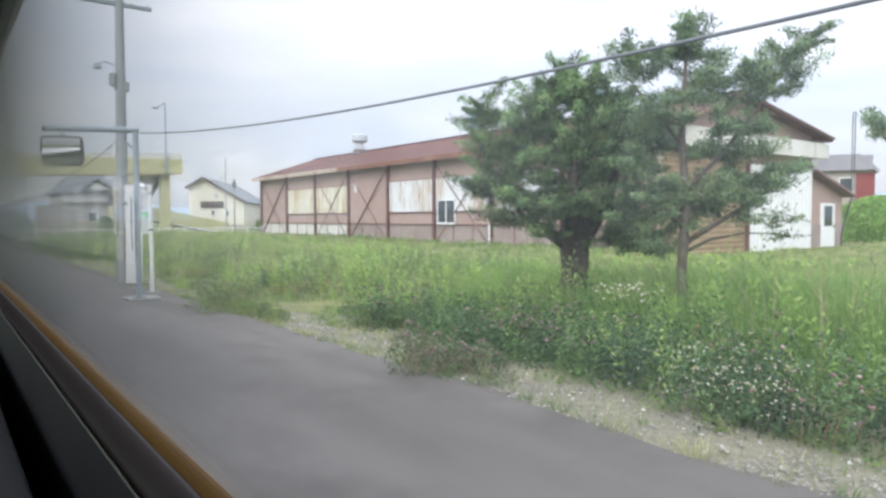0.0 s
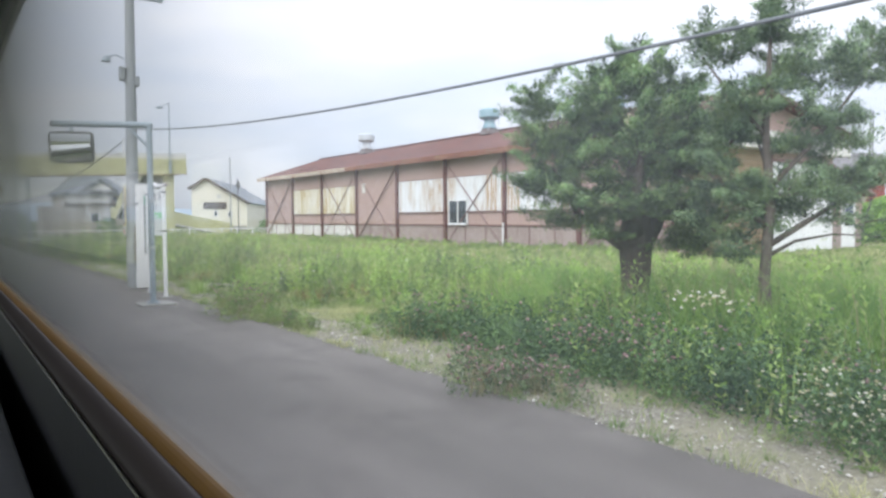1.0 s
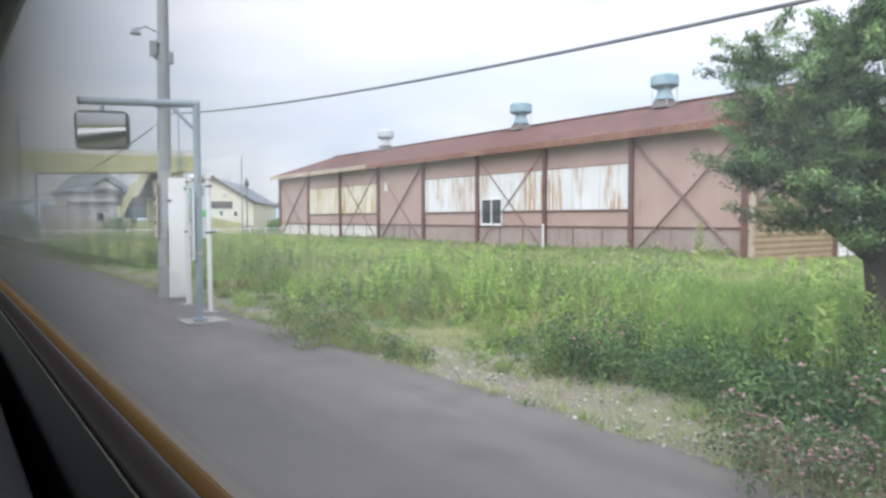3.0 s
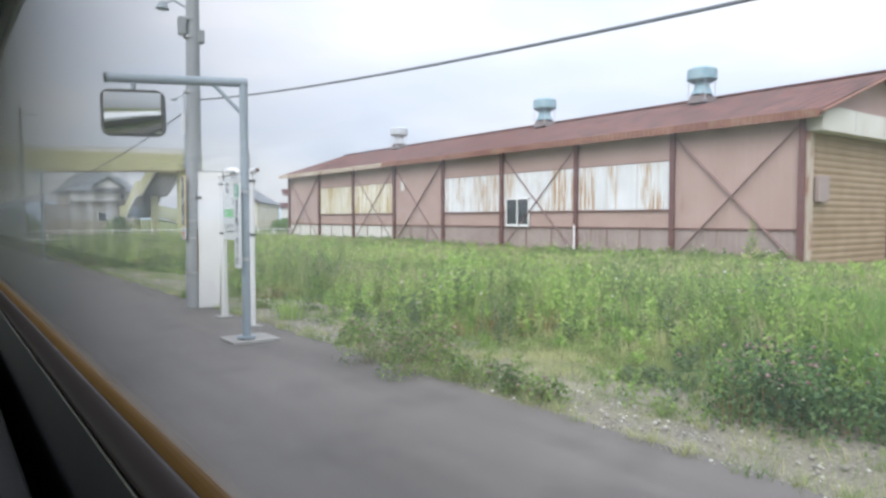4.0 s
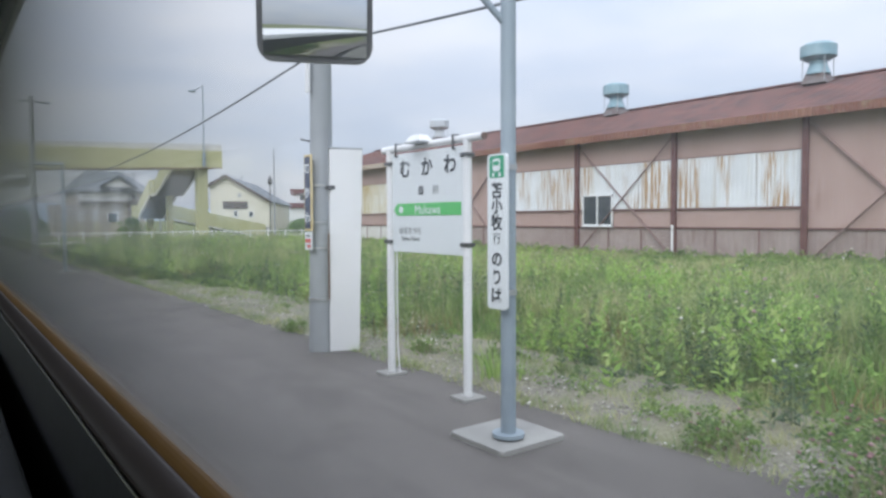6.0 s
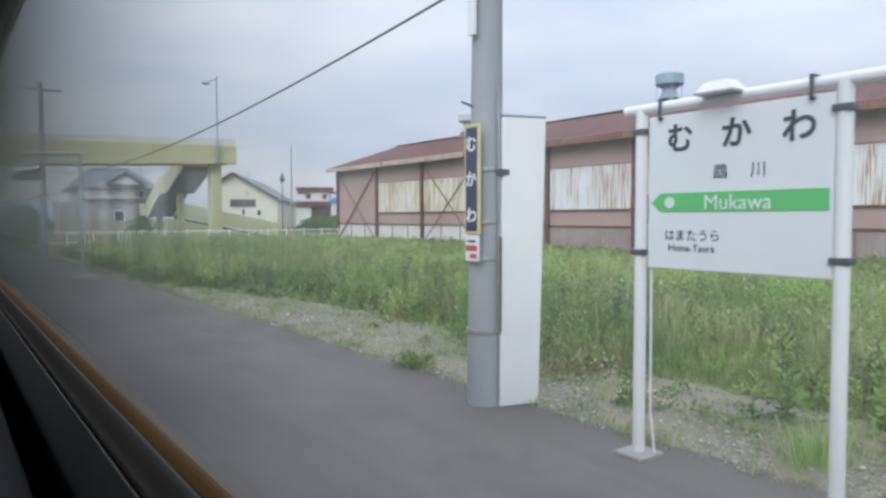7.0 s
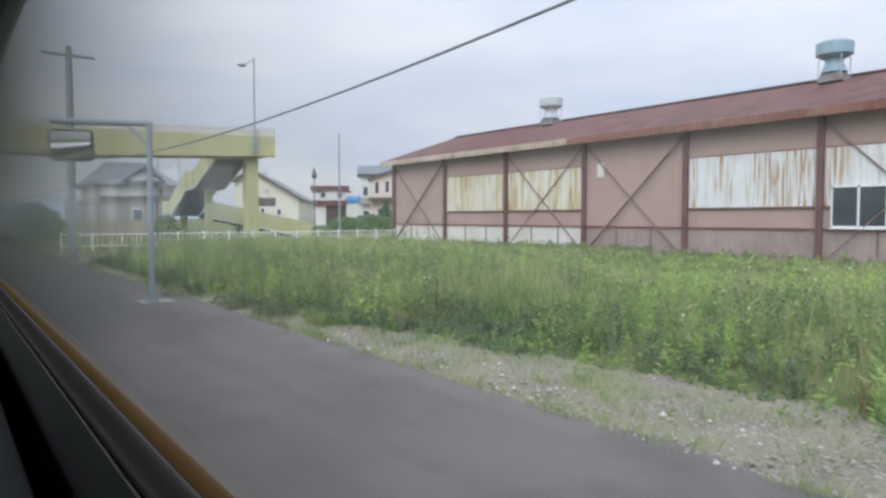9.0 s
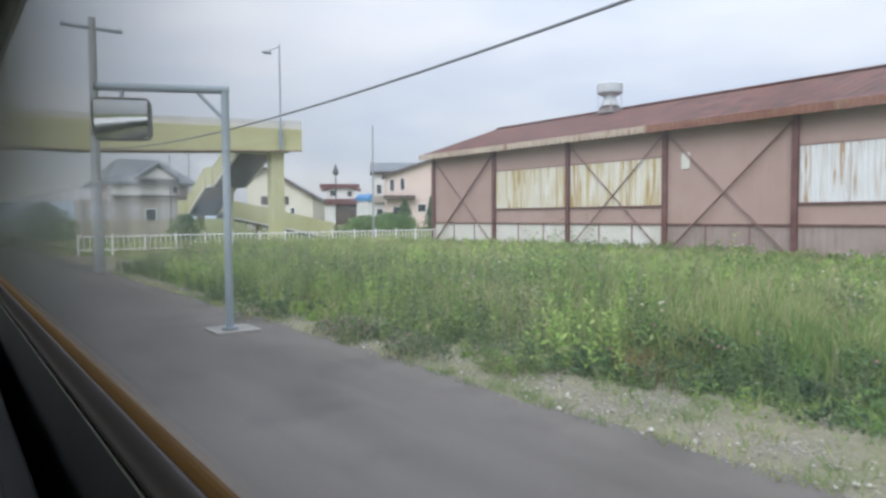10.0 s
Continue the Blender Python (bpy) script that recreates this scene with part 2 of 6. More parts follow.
M["ink"] = surface("dark_lettering", (0.03, 0.035, 0.045), (0.045, 0.05, 0.06), 4.0, 0.4, fine_amount=0.05, bump=0.0002)
M["red_ink"] = surface("red_lettering", (0.55, 0.06, 0.05), (0.6, 0.09, 0.08), 4.0, 0.4, fine_amount=0.05, bump=0.0002)
M["bark"] = surface("rough_bark", (0.055, 0.045, 0.038), (0.12, 0.10, 0.085), 3.0, 0.95, fine=28, stretch=(1, 1, 0.35), bump=0.04, fine_amount=0.6)
M["bark_pale"] = surface("pale_pine_bark", (0.10, 0.085, 0.07), (0.19, 0.16, 0.135), 3.0, 0.95, fine=28, stretch=(1, 1, 0.35), bump=0.03, fine_amount=0.6)
# tree greens: dark drifts paint the crown's own shade, pale tips its lit ends
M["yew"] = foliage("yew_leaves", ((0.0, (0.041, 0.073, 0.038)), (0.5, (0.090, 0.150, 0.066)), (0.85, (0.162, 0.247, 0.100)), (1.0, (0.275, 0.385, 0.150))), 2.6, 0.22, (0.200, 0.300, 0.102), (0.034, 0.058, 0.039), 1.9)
M["yew_tips"] = foliage("lit_young_yew_shoots", ((0.0, (0.201, 0.349, 0.139)), (0.6, (0.349, 0.550, 0.205)), (1.0, (0.537, 0.620, 0.322))), 2.2, 0.30, (0.148, 0.268, 0.124))
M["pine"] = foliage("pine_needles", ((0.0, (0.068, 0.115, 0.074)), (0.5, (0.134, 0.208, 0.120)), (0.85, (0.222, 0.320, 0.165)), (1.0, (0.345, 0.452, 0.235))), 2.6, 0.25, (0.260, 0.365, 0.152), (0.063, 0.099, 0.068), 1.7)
M["pine_tips"] = foliage("lit_young_pine_shoots", ((0.0, (0.224, 0.356, 0.180)), (0.6, (0.356, 0.515, 0.256)), (1.0, (0.502, 0.620, 0.360))), 2.2, 0.30, (0.172, 0.277, 0.157))
M["grass"] = foliage("tall_meadow_grass", ((0.0, (0.182, 0.270, 0.095)), (0.45, (0.297, 0.399, 0.139)), (0.8, (0.429, 0.506, 0.209)), (1.0, (0.601, 0.525, 0.342))), 0.28, 0.4, (0.555, 0.536, 0.297), (0.134, 0.238, 0.079))
M["lush_grass"] = foliage("lush_green_grass", ((0.0, (0.139, 0.272, 0.068)), (0.5, (0.248, 0.423, 0.107)), (0.85, (0.370, 0.535, 0.163)), (1.0, (0.508, 0.599, 0.258))), 0.6, 0.42, (0.312, 0.481, 0.124), (0.110, 0.219, 0.068))
M["weed"] = foliage("green_weed_leaves", ((0.0, (0.122, 0.201, 0.067)), (0.5, (0.210, 0.325, 0.102)), (0.85, (0.320, 0.434, 0.147)), (1.0, (0.452, 0.514, 0.231))), 0.7, 0.4, (0.330, 0.451, 0.136), (0.104, 0.160, 0.074))
M["weed_grey"] = foliage("grey_green_mugwort_leaves", ((0.0, (0.100, 0.147, 0.080)), (0.5, (0.161, 0.223, 0.118)), (0.85, (0.234, 0.296, 0.165)), (1.0, (0.342, 0.384, 0.243))), 0.9, 0.3, (0.194, 0.274, 0.116), (0.080, 0.118, 0.071))
M["weed_dark"] = foliage("dark_clover_leaves", ((0.0, (0.050, 0.098, 0.046)), (0.5, (0.090, 0.165, 0.070)), (0.85, (0.142, 0.238, 0.098)), (1.0, (0.235, 0.330, 0.140))), 1.5, 0.25, (0.180, 0.300, 0.105), (0.042, 0.080, 0.048), 1.8)
M["weed_bright"] = foliage("bright_broad_leaves", ((0.0, (0.214, 0.369, 0.095)), (0.5, (0.349, 0.532, 0.143)), (1.0, (0.527, 0.620, 0.244))), 0.6, 0.45, (0.367, 0.510, 0.137))
M["dry"] = foliage("dry_stems", ((0.0, (0.280, 0.258, 0.134)), (0.5, (0.381, 0.370, 0.213)), (1.0, (0.370, 0.291, 0.202))), 1.0, 0.2)
M["clover"] = foliage("pink_clover_heads", ((0.0, (0.25, 0.135, 0.135)), (0.6, (0.37, 0.225, 0.23)), (1.0, (0.51, 0.36, 0.355))), 1.0, 0.2)
M["russet"] = foliage("russet_sorrel", ((0.0, (0.20, 0.12, 0.065)), (0.5, (0.30, 0.19, 0.10)), (1.0, (0.36, 0.30, 0.15))), 1.0, 0.3)
M["daisy"] = foliage("white_flower_heads", ((0.0, (0.50, 0.46, 0.27)), (0.6, (0.62, 0.60, 0.44)), (1.0, (0.78, 0.77, 0.70))), 1.0, 0.2)
M["far_green"] = foliage("far_hedge_leaves", ((0.0, (0.08, 0.15, 0.06)), (0.6, (0.14, 0.24, 0.085)), (1.0, (0.21, 0.32, 0.12))), 0.3, 0.3)
M["cream"] = surface("cream_stucco", (0.66, 0.63, 0.52), (0.73, 0.70, 0.60), 0.4, 0.85)
M["pink_wall"] = surface("pale_pink_siding", (0.672, 0.540, 0.484), (0.739, 0.609, 0.543), 0.4, 0.8)
M["beige_wall"] = surface("grey_beige_siding", (0.36, 0.32, 0.28), (0.43, 0.39, 0.34), 0.4, 0.8)
M["white_wall"] = surface("white_siding", (0.62, 0.62, 0.60), (0.70, 0.70, 0.68), 0.4, 0.8)
M["red_roof"] = surface("dark_red_metal_roof", (0.115, 0.032, 0.034), (0.15, 0.05, 0.05), 0.5, 0.55)
M["red_wall"] = surface("red_painted_wall", (0.21, 0.04, 0.036), (0.26, 0.06, 0.052), 0.5, 0.7)
M["grey_roof"] = surface("slate_grey_metal_roof", (0.12, 0.14, 0.16), (0.17, 0.19, 0.21), 0.5, 0.55)
M["brown_trim"] = surface("dark_brown_trim", (0.07, 0.05, 0.042), (0.10, 0.075, 0.06), 1.0, 0.7)
M["slate"] = surface("pale_slate_metal_roof", (0.26, 0.25, 0.28), (0.33, 0.32, 0.35), 0.5, 0.5)
M["blue_sheet"] = surface("bright_blue_sheet", (0.05, 0.20, 0.45), (0.08, 0.27, 0.52), 1.0, 0.5)
M["window_dark"] = surface("dark_window_glass", (0.035, 0.042, 0.048), (0.06, 0.068, 0.075), 0.7, 0.08, fine_amount=0.0, bump=0.0, spec=0.6)
M["hill"] = surface("hazy_hill", (0.30, 0.37, 0.43), (0.34, 0.41, 0.46), 0.004, 1.0, fine=0.05, bump=0.0)
M["interior"] = surface("dark_vinyl_panel", (0.020, 0.022, 0.026), (0.034, 0.036, 0.042), 3.0, 0.5, fine_amount=0.2, bump=0.001)
M["rail_dark"] = surface("grey_vinyl_rail", (0.042, 0.034, 0.032), (0.072, 0.060, 0.056), 2.0, 0.5, stretch=(1, 0.08, 1), bump=0.001)
M["bead"] = surface("amber_brown_window_bead", (0.13, 0.062, 0.006), (0.17, 0.085, 0.010), 2.5, 0.6, stretch=(1, 0.08, 1), bump=0.001)
M["chrome"] = surface("brushed_metal", (0.55, 0.55, 0.56), (0.62, 0.62, 0.62), 6.0, 0.25, 1.0, bump=0.0003)
M["carriage_paint"] = surface("cream_carriage_paint", (0.45, 0.43, 0.38), (0.52, 0.50, 0.45), 0.8, 0.5)
# unseen cabin surfaces, toned for the pane's reflection: pale above, dark at the side
M["ceiling"] = surface("pale_cabin_ceiling", (0.82, 0.82, 0.81), (0.86, 0.86, 0.85), 1.0, 0.6)
M["pillar"] = surface("dark_unseen_cabin_side", (0.05, 0.052, 0.055), (0.07, 0.072, 0.075), 1.0, 0.6)

m, t, out = shader("mirror_glass")
finish(t, out, (0.75, 0.77, 0.78), 0.03, 1.0)
M["mirror"] = m
m, t, out = shader("clear_pane")
g = node(t, "ShaderNodeBsdfGlossy", Roughness=0.02)
tr = node(t, "ShaderNodeBsdfTransparent", Color=(0.75, 0.8, 0.82, 1))
fr = node(t, "ShaderNodeFresnel", IOR=1.5)
mx = t.nodes.new("ShaderNodeMixShader")
for a, b in ((fr.outputs[0], mx.inputs[0]), (tr.outputs[0], mx.inputs[1]), (g.outputs[0], mx.inputs[2]), (mx.outputs[0], out.inputs[0])):
    t.links.new(a, b)
M["pane"] = m
m, t, out = shader("clear_face")
tr = node(t, "ShaderNodeBsdfTransparent", Color=(1, 1, 1, 1))
t.links.new(tr.outputs[0], out.inputs[0])
M["clear"] = m
# carriage window: clear glass with a thin film of dust
m, t, out = shader("dusty_carriage_glass")
g = node(t, "ShaderNodeBsdfGlossy", Roughness=0.05)
hz = node(t, "ShaderNodeBsdfGlossy", Roughness=0.265, Color=(0.94, 0.98, 1.0, 1))
tr = node(t, "ShaderNodeBsdfTransparent", Color=(0.94, 0.96, 0.96, 1))
du = node(t, "ShaderNodeBsdfTranslucent", Color=(0.56, 0.64, 0.70, 1))
fr = node(t, "ShaderNodeFresnel", IOR=1.45)
broad = node(t, "ShaderNodeFresnel", IOR=1.52)
film = ramp(t, noise_tex(t, coords(t, (1, 2.5, 0.2)), 3.0, 4.0), ((0.3, (DUST * 0.6,) * 3), (0.7, (DUST * 1.5,) * 3)))
dm = t.nodes.new("ShaderNodeMixShader")
mx = t.nodes.new("ShaderNodeMixShader")
hm = t.nodes.new("ShaderNodeMixShader")             # haze over the view, imitated by a broad gloss
steep = t.nodes.new("ShaderNodeMath")                # the added haze is strengthened at flat angles
steep.operation, steep.use_clamp = "MULTIPLY_ADD", True
half = t.nodes.new("ShaderNodeMath")
half.operation = "MULTIPLY"
half.inputs[1].default_value = 0.55
t.links.new(broad.outputs[0], half.inputs[0])
t.links.new(broad.outputs[0], steep.inputs[0])
t.links.new(half.outputs[0], steep.inputs[1])
t.links.new(broad.outputs[0], steep.inputs[2])
sharp = t.nodes.new("ShaderNodeMath")
sharp.operation = "POWER"                           # the clean mirror gloss shows at the flattest angles alone
sharp.inputs[1].default_value = 1.3
for a, b in ((film, dm.inputs[0]), (tr.outputs[0], dm.inputs[1]), (du.outputs[0], dm.inputs[2]), (steep.outputs[0], hm.inputs[0]), (dm.outputs[0], hm.inputs[1]), (hz.outputs[0], hm.inputs[2]),
             (fr.outputs[0], sharp.inputs[0]), (sharp.outputs[0], mx.inputs[0]), (hm.outputs[0], mx.inputs[1]), (g.outputs[0], mx.inputs[2]), (mx.outputs[0], out.inputs[0])):
    t.links.new(a, b)
M["carriage_glass"] = m


# ---- mesh helpers ----
def part(name, bm, material, parent=None, label="", smooth=False):
    """Links a bmesh as one mesh object, under a thing or a part."""
    bmesh.ops.recalc_face_normals(bm, faces=bm.faces)
    me = bpy.data.meshes.new(name)
    bm.to_mesh(me)
    bm.free()
    if smooth:
        for p in me.polygons:
            p.use_smooth = True
    me.materials.append(M[material])
    ob = new(name, me)
    ob.parent = parent
    return tagged(ob, label) if label else ob


def thing(name, at, label, category, group="", kind="", turn=0):
    ob = new(name)
    ob.matrix_basis = pose(*at, 0, 0, turn)
    ob.empty_display_size = 0.2
    return tagged(ob, label, category, group, kind)


def box(bm, x0, x1, y0, y1, z0, z1, bevel=0.0):
    r = bmesh.ops.create_cube(bm, size=1)
    for v in r["verts"]:
        v.co = Vector(((x0, x1)[v.co.x > 0], (y0, y1)[v.co.y > 0], (z0, z1)[v.co.z > 0]))
    if bevel:
        edges = list({e for v in r["verts"] for e in v.link_edges})
        bmesh.ops.bevel(bm, geom=edges, offset=bevel, segments=2, affect="EDGES", profile=0.5)
    return bm


def boxes(*specs, bevel=0.0):
    bm = bmesh.new()
    for s in specs:
        box(bm, *s, bevel=bevel)
    return bm


def rod(bm, a, b, r0, r1=None, seg=12):
    a, b = Vector(a), Vector(b)
    d = b - a
    m = Matrix.Translation((a + b) / 2) @ d.to_track_quat("Z", "Y").to_matrix().to_4x4()
    bmesh.ops.create_cone(bm, cap_ends=True, segments=seg, radius1=r0, radius2=r0 if r1 is None else r1, depth=d.length, matrix=m)
    return bm


def rods(*specs, seg=12):
    bm = bmesh.new()
    for s in specs:
        rod(bm, *s, seg=seg)
    return bm


def beam(bm, a, b, w, h):
    """A square bar from a to b."""
    a, b = Vector(a), Vector(b)
    d = b - a
    m = Matrix.Translation((a + b) / 2) @ d.to_track_quat("Z", "X").to_matrix().to_4x4()
    r = bmesh.ops.create_cube(bm, size=1, matrix=m @ Matrix.Diagonal((w, h, d.length, 1)))
    return bm


def tube(bm, points, radii, seg=8):
    """A tapering limb through points."""
    rings = []
    for i, p in enumerate(points):
        p = Vector(p)
        d = (Vector(points[min(i + 1, len(points) - 1)]) - Vector(points[max(i - 1, 0)])).normalized()
        q = Vector((0, 0, 1)).rotation_difference(d)
        rings.append([bm.verts.new(p + q @ Vector((math.cos(k / seg * math.tau), math.sin(k / seg * math.tau), 0)) * radii[i] * (1 + 0.12 * math.sin(3.1 * k + 2 * i))) for k in range(seg)])
    for a, b in zip(rings, rings[1:]):
        for k in range(seg):
            bm.faces.new((a[k], a[(k + 1) % seg], b[(k + 1) % seg], b[k]))
    bm.faces.new(rings[0][::-1])
    bm.faces.new(rings[-1])
    return bm


def prism(bm, outline, axis, a, b):
    """Extrudes a closed outline of two coordinates along axis x or y, from a to b."""
    def at(u, v, s):
        return (s, u, v) if axis == "x" else (u, s, v) if axis == "y" else (u, v, s)
    lo = [bm.verts.new(at(u, v, a)) for u, v in outline]
    hi = [bm.verts.new(at(u, v, b)) for u, v in outline]
    n = len(outline)
    for i in range(n):
        bm.faces.new((lo[i], lo[(i + 1) % n], hi[(i + 1) % n], hi[i]))
    bm.faces.new(lo[::-1])
    bm.faces.new(hi)
    return bm


def raw_mesh(name, verts, faces_per, sizes, material, label="", category="", kind="stuff", parent=None):
    """A large mesh straight from arrays: verts (n, 3), corner indices in one run, and the corner count of each face."""
    me = bpy.data.meshes.new(name)
    sizes = np.asarray(sizes, dtype=np.int32)
    starts = np.concatenate(([0], np.cumsum(sizes)[:-1])).astype(np.int32)
    me.vertices.add(len(verts))
    me.loops.add(len(faces_per))
    me.polygons.add(len(sizes))
    me.vertices.foreach_set("co", np.asarray(verts, dtype=np.float32).ravel())
    me.loops.foreach_set("vertex_index", np.asarray(faces_per, dtype=np.int32))
    me.polygons.foreach_set("loop_start", starts)
    me.update(calc_edges=True)
    me.validate()
    me.materials.append(M[material])
    ob = new(name, me)
    ob.parent = parent
    return tagged(ob, label, category, "", kind)


def ribbed(bm, axis, a, b, pitch, depth, lo, hi, base=0.0):
    """A ribbed sheet: ribs repeat along axis between a and b, and run between the points lo and hi of the other two axes.
    lo and hi are (height coordinate, out coordinate)."""
    n = max(2, int(round((b - a) / pitch)))
    p = (b - a) / n
    prof = []
    for i in range(n):
        s = a + i * p
        prof += [(s, 0), (s + 0.30 * p, 0), (s + 0.42 * p, depth), (s + 0.88 * p, depth)]
    prof.append((b, 0))
    rows = []
    for (o, z) in (lo, hi):
        rows.append([bm.verts.new((o - d, s, z) if axis == "y" else (s, o - d, z)) for s, d in prof])
    for i in range(len(prof) - 1):
        bm.faces.new((rows[0][i], rows[0][i + 1], rows[1][i + 1], rows[1][i]))
    return bm


def rounded(bm, axis, cu, cv, hu, hv, r, a, b):
    """A plate with rounded corners: centre and half sizes across, from a to b along axis."""
    rim = [(cu + su * (hu - r) + r * math.cos(t + q), cv + sv * (hv - r) + r * math.sin(t + q))
           for su, sv, q in ((1, 1, 0), (-1, 1, math.pi / 2), (-1, -1, math.pi), (1, -1, 1.5 * math.pi)) for t in np.linspace(0, math.pi / 2, 6)]
    return prism(bm, rim, axis, a, b)


def lettering(text, size, name="lettering"):
    """Built-in font text as a flat mesh, centred, in the xy plane."""
    cu = bpy.data.curves.new(name, "FONT")
    cu.body, cu.size, cu.align_x, cu.align_y, cu.extrude = text, size, "CENTER", "CENTER", 0.0008
    cu.offset = size * 0.026 if len(text) == 1 and size > 0.1 else 0.0
    tmp = new(name, cu)
    me = bpy.data.meshes.new_from_object(tmp.evaluated_get(bpy.context.evaluated_depsgraph_get()))
    bpy.data.objects.remove(tmp)
    return me


def letters(text, size, material, parent, x, y, z, name="lettering", label=""):
    """Lettering upright on a board that faces the track, at the local place given."""
    me = lettering(text, size)
    xs = [v.co.x for v in me.vertices]
    ys = [v.co.y for v in me.vertices]
    cx, cy = (min(xs) + max(xs)) / 2, (min(ys) + max(ys)) / 2
    for v in me.vertices:
        u, w, d = v.co.x - cx, v.co.y - cy, v.co.z
        v.co = (-d, -u, w)
    me.materials.append(M[material])
    ob = new(name, me)
    ob.parent, ob.location = parent, (x, y, z)
    return tagged(ob, label) if label else ob


def height(x, y):
    """Ground level of the field."""
    bank = 0.22 * np.clip((x - 5.5) / 1.4, 0, 1) * np.clip((24 - x) / 6, 0, 1)
    return 0.03 * np.sin(0.7 * x + 0.3 * y) + 0.03 * np.sin(0.31 * y - 0.2 * x) - 0.05 + bank


# ---- ground ----
def build_ground():
    xs = np.concatenate((-np.geomspace(2500, 4, 14), [-3.4, 2.0, 2.02, 3.6, 3.9, 4.3, 4.8, 5.4, 6, 7, 8, 9, 10, 12, 14, 16, 18, 20, 22, 25, 30], np.geomspace(36, 2500, 16)))
    ys = np.concatenate((-np.geomspace(2500, 6, 12), np.arange(-4, 62, 1.5), np.geomspace(64, 3500, 18)))
    verts, idx = [], []
    for y in ys:
        for x in xs:
            near = 4.3 < x < 60 and -10 < y < 62
            z = float(height(x, y)) if near else (-1.05 if x < 2.01 else -0.06)
            verts.append((x, y, z))
    n = len(xs)
    for j in range(len(ys) - 1):
        for i in range(n - 1):
            idx += [j * n + i, j * n + i + 1, (j + 1) * n + i + 1, (j + 1) * n + i]
    return raw_mesh("ground", verts, idx, [4] * (len(idx) // 4), "soil", "level earth and meadow soil round the station", "ground", "structure")


build_ground()

rnd = random.Random(4)
bm = bmesh.new()
# asphalt platform with a slightly ragged outer edge
edge = [(3.94 + 0.05 * math.sin(1.7 * y) + 0.035 * math.sin(4.1 * y + 1) + rnd.uniform(-0.02, 0.02), y) for y in np.arange(-40, 75, 0.4)]
top_in = [bm.verts.new((0.42, y, 0.0)) for x, y in edge]
top_out = [bm.verts.new((x, y, 0.0)) for x, y in edge]
low_in = [bm.verts.new((0.42, y, -1.04)) for x, y in edge]
low_out = [bm.verts.new((x + 0.02, y, -0.12)) for x, y in edge]
for i in range(len(edge) - 1):
    bm.faces.new((top_in[i], top_out[i], top_out[i + 1], top_in[i + 1]))
    bm.faces.new((top_out[i], low_out[i], low_out[i + 1], top_out[i + 1]))
    bm.faces.new((low_in[i], top_in[i], top_in[i + 1], low_in[i + 1]))
tagged(part("platform", bm, "asphalt"), "worn grey asphalt station platform", "platform", "", "structure")

bm = bmesh.new()
# gravel verge beside the asphalt
cols = (3.80, 4.1, 4.5, 4.9, 5.4, 6.0)
grid = []
for y in np.arange(-8, 60, 0.5):
    wide = 1 + 0.12 * math.sin(0.9 * y) + 0.1 * math.sin(0.23 * y + 2)
    grid.append([bm.verts.new((3.80 + (x - 3.80) * (wide if i == 5 else 1), y, (-0.035, -0.015, -0.005, 0.012, 0.020, -0.06)[i] + rnd.uniform(-0.012, 0.012))) for i, x in enumerate(cols)])
for a, b in zip(grid, grid[1:]):
    for i in range(len(cols) - 1):
        bm.faces.new((a[i], a[i + 1], b[i + 1], b[i]))
tagged(part("gravel_verge", bm, "gravel", smooth=True), "pale gravel verge along the asphalt platform", "gravel", "", "structure")


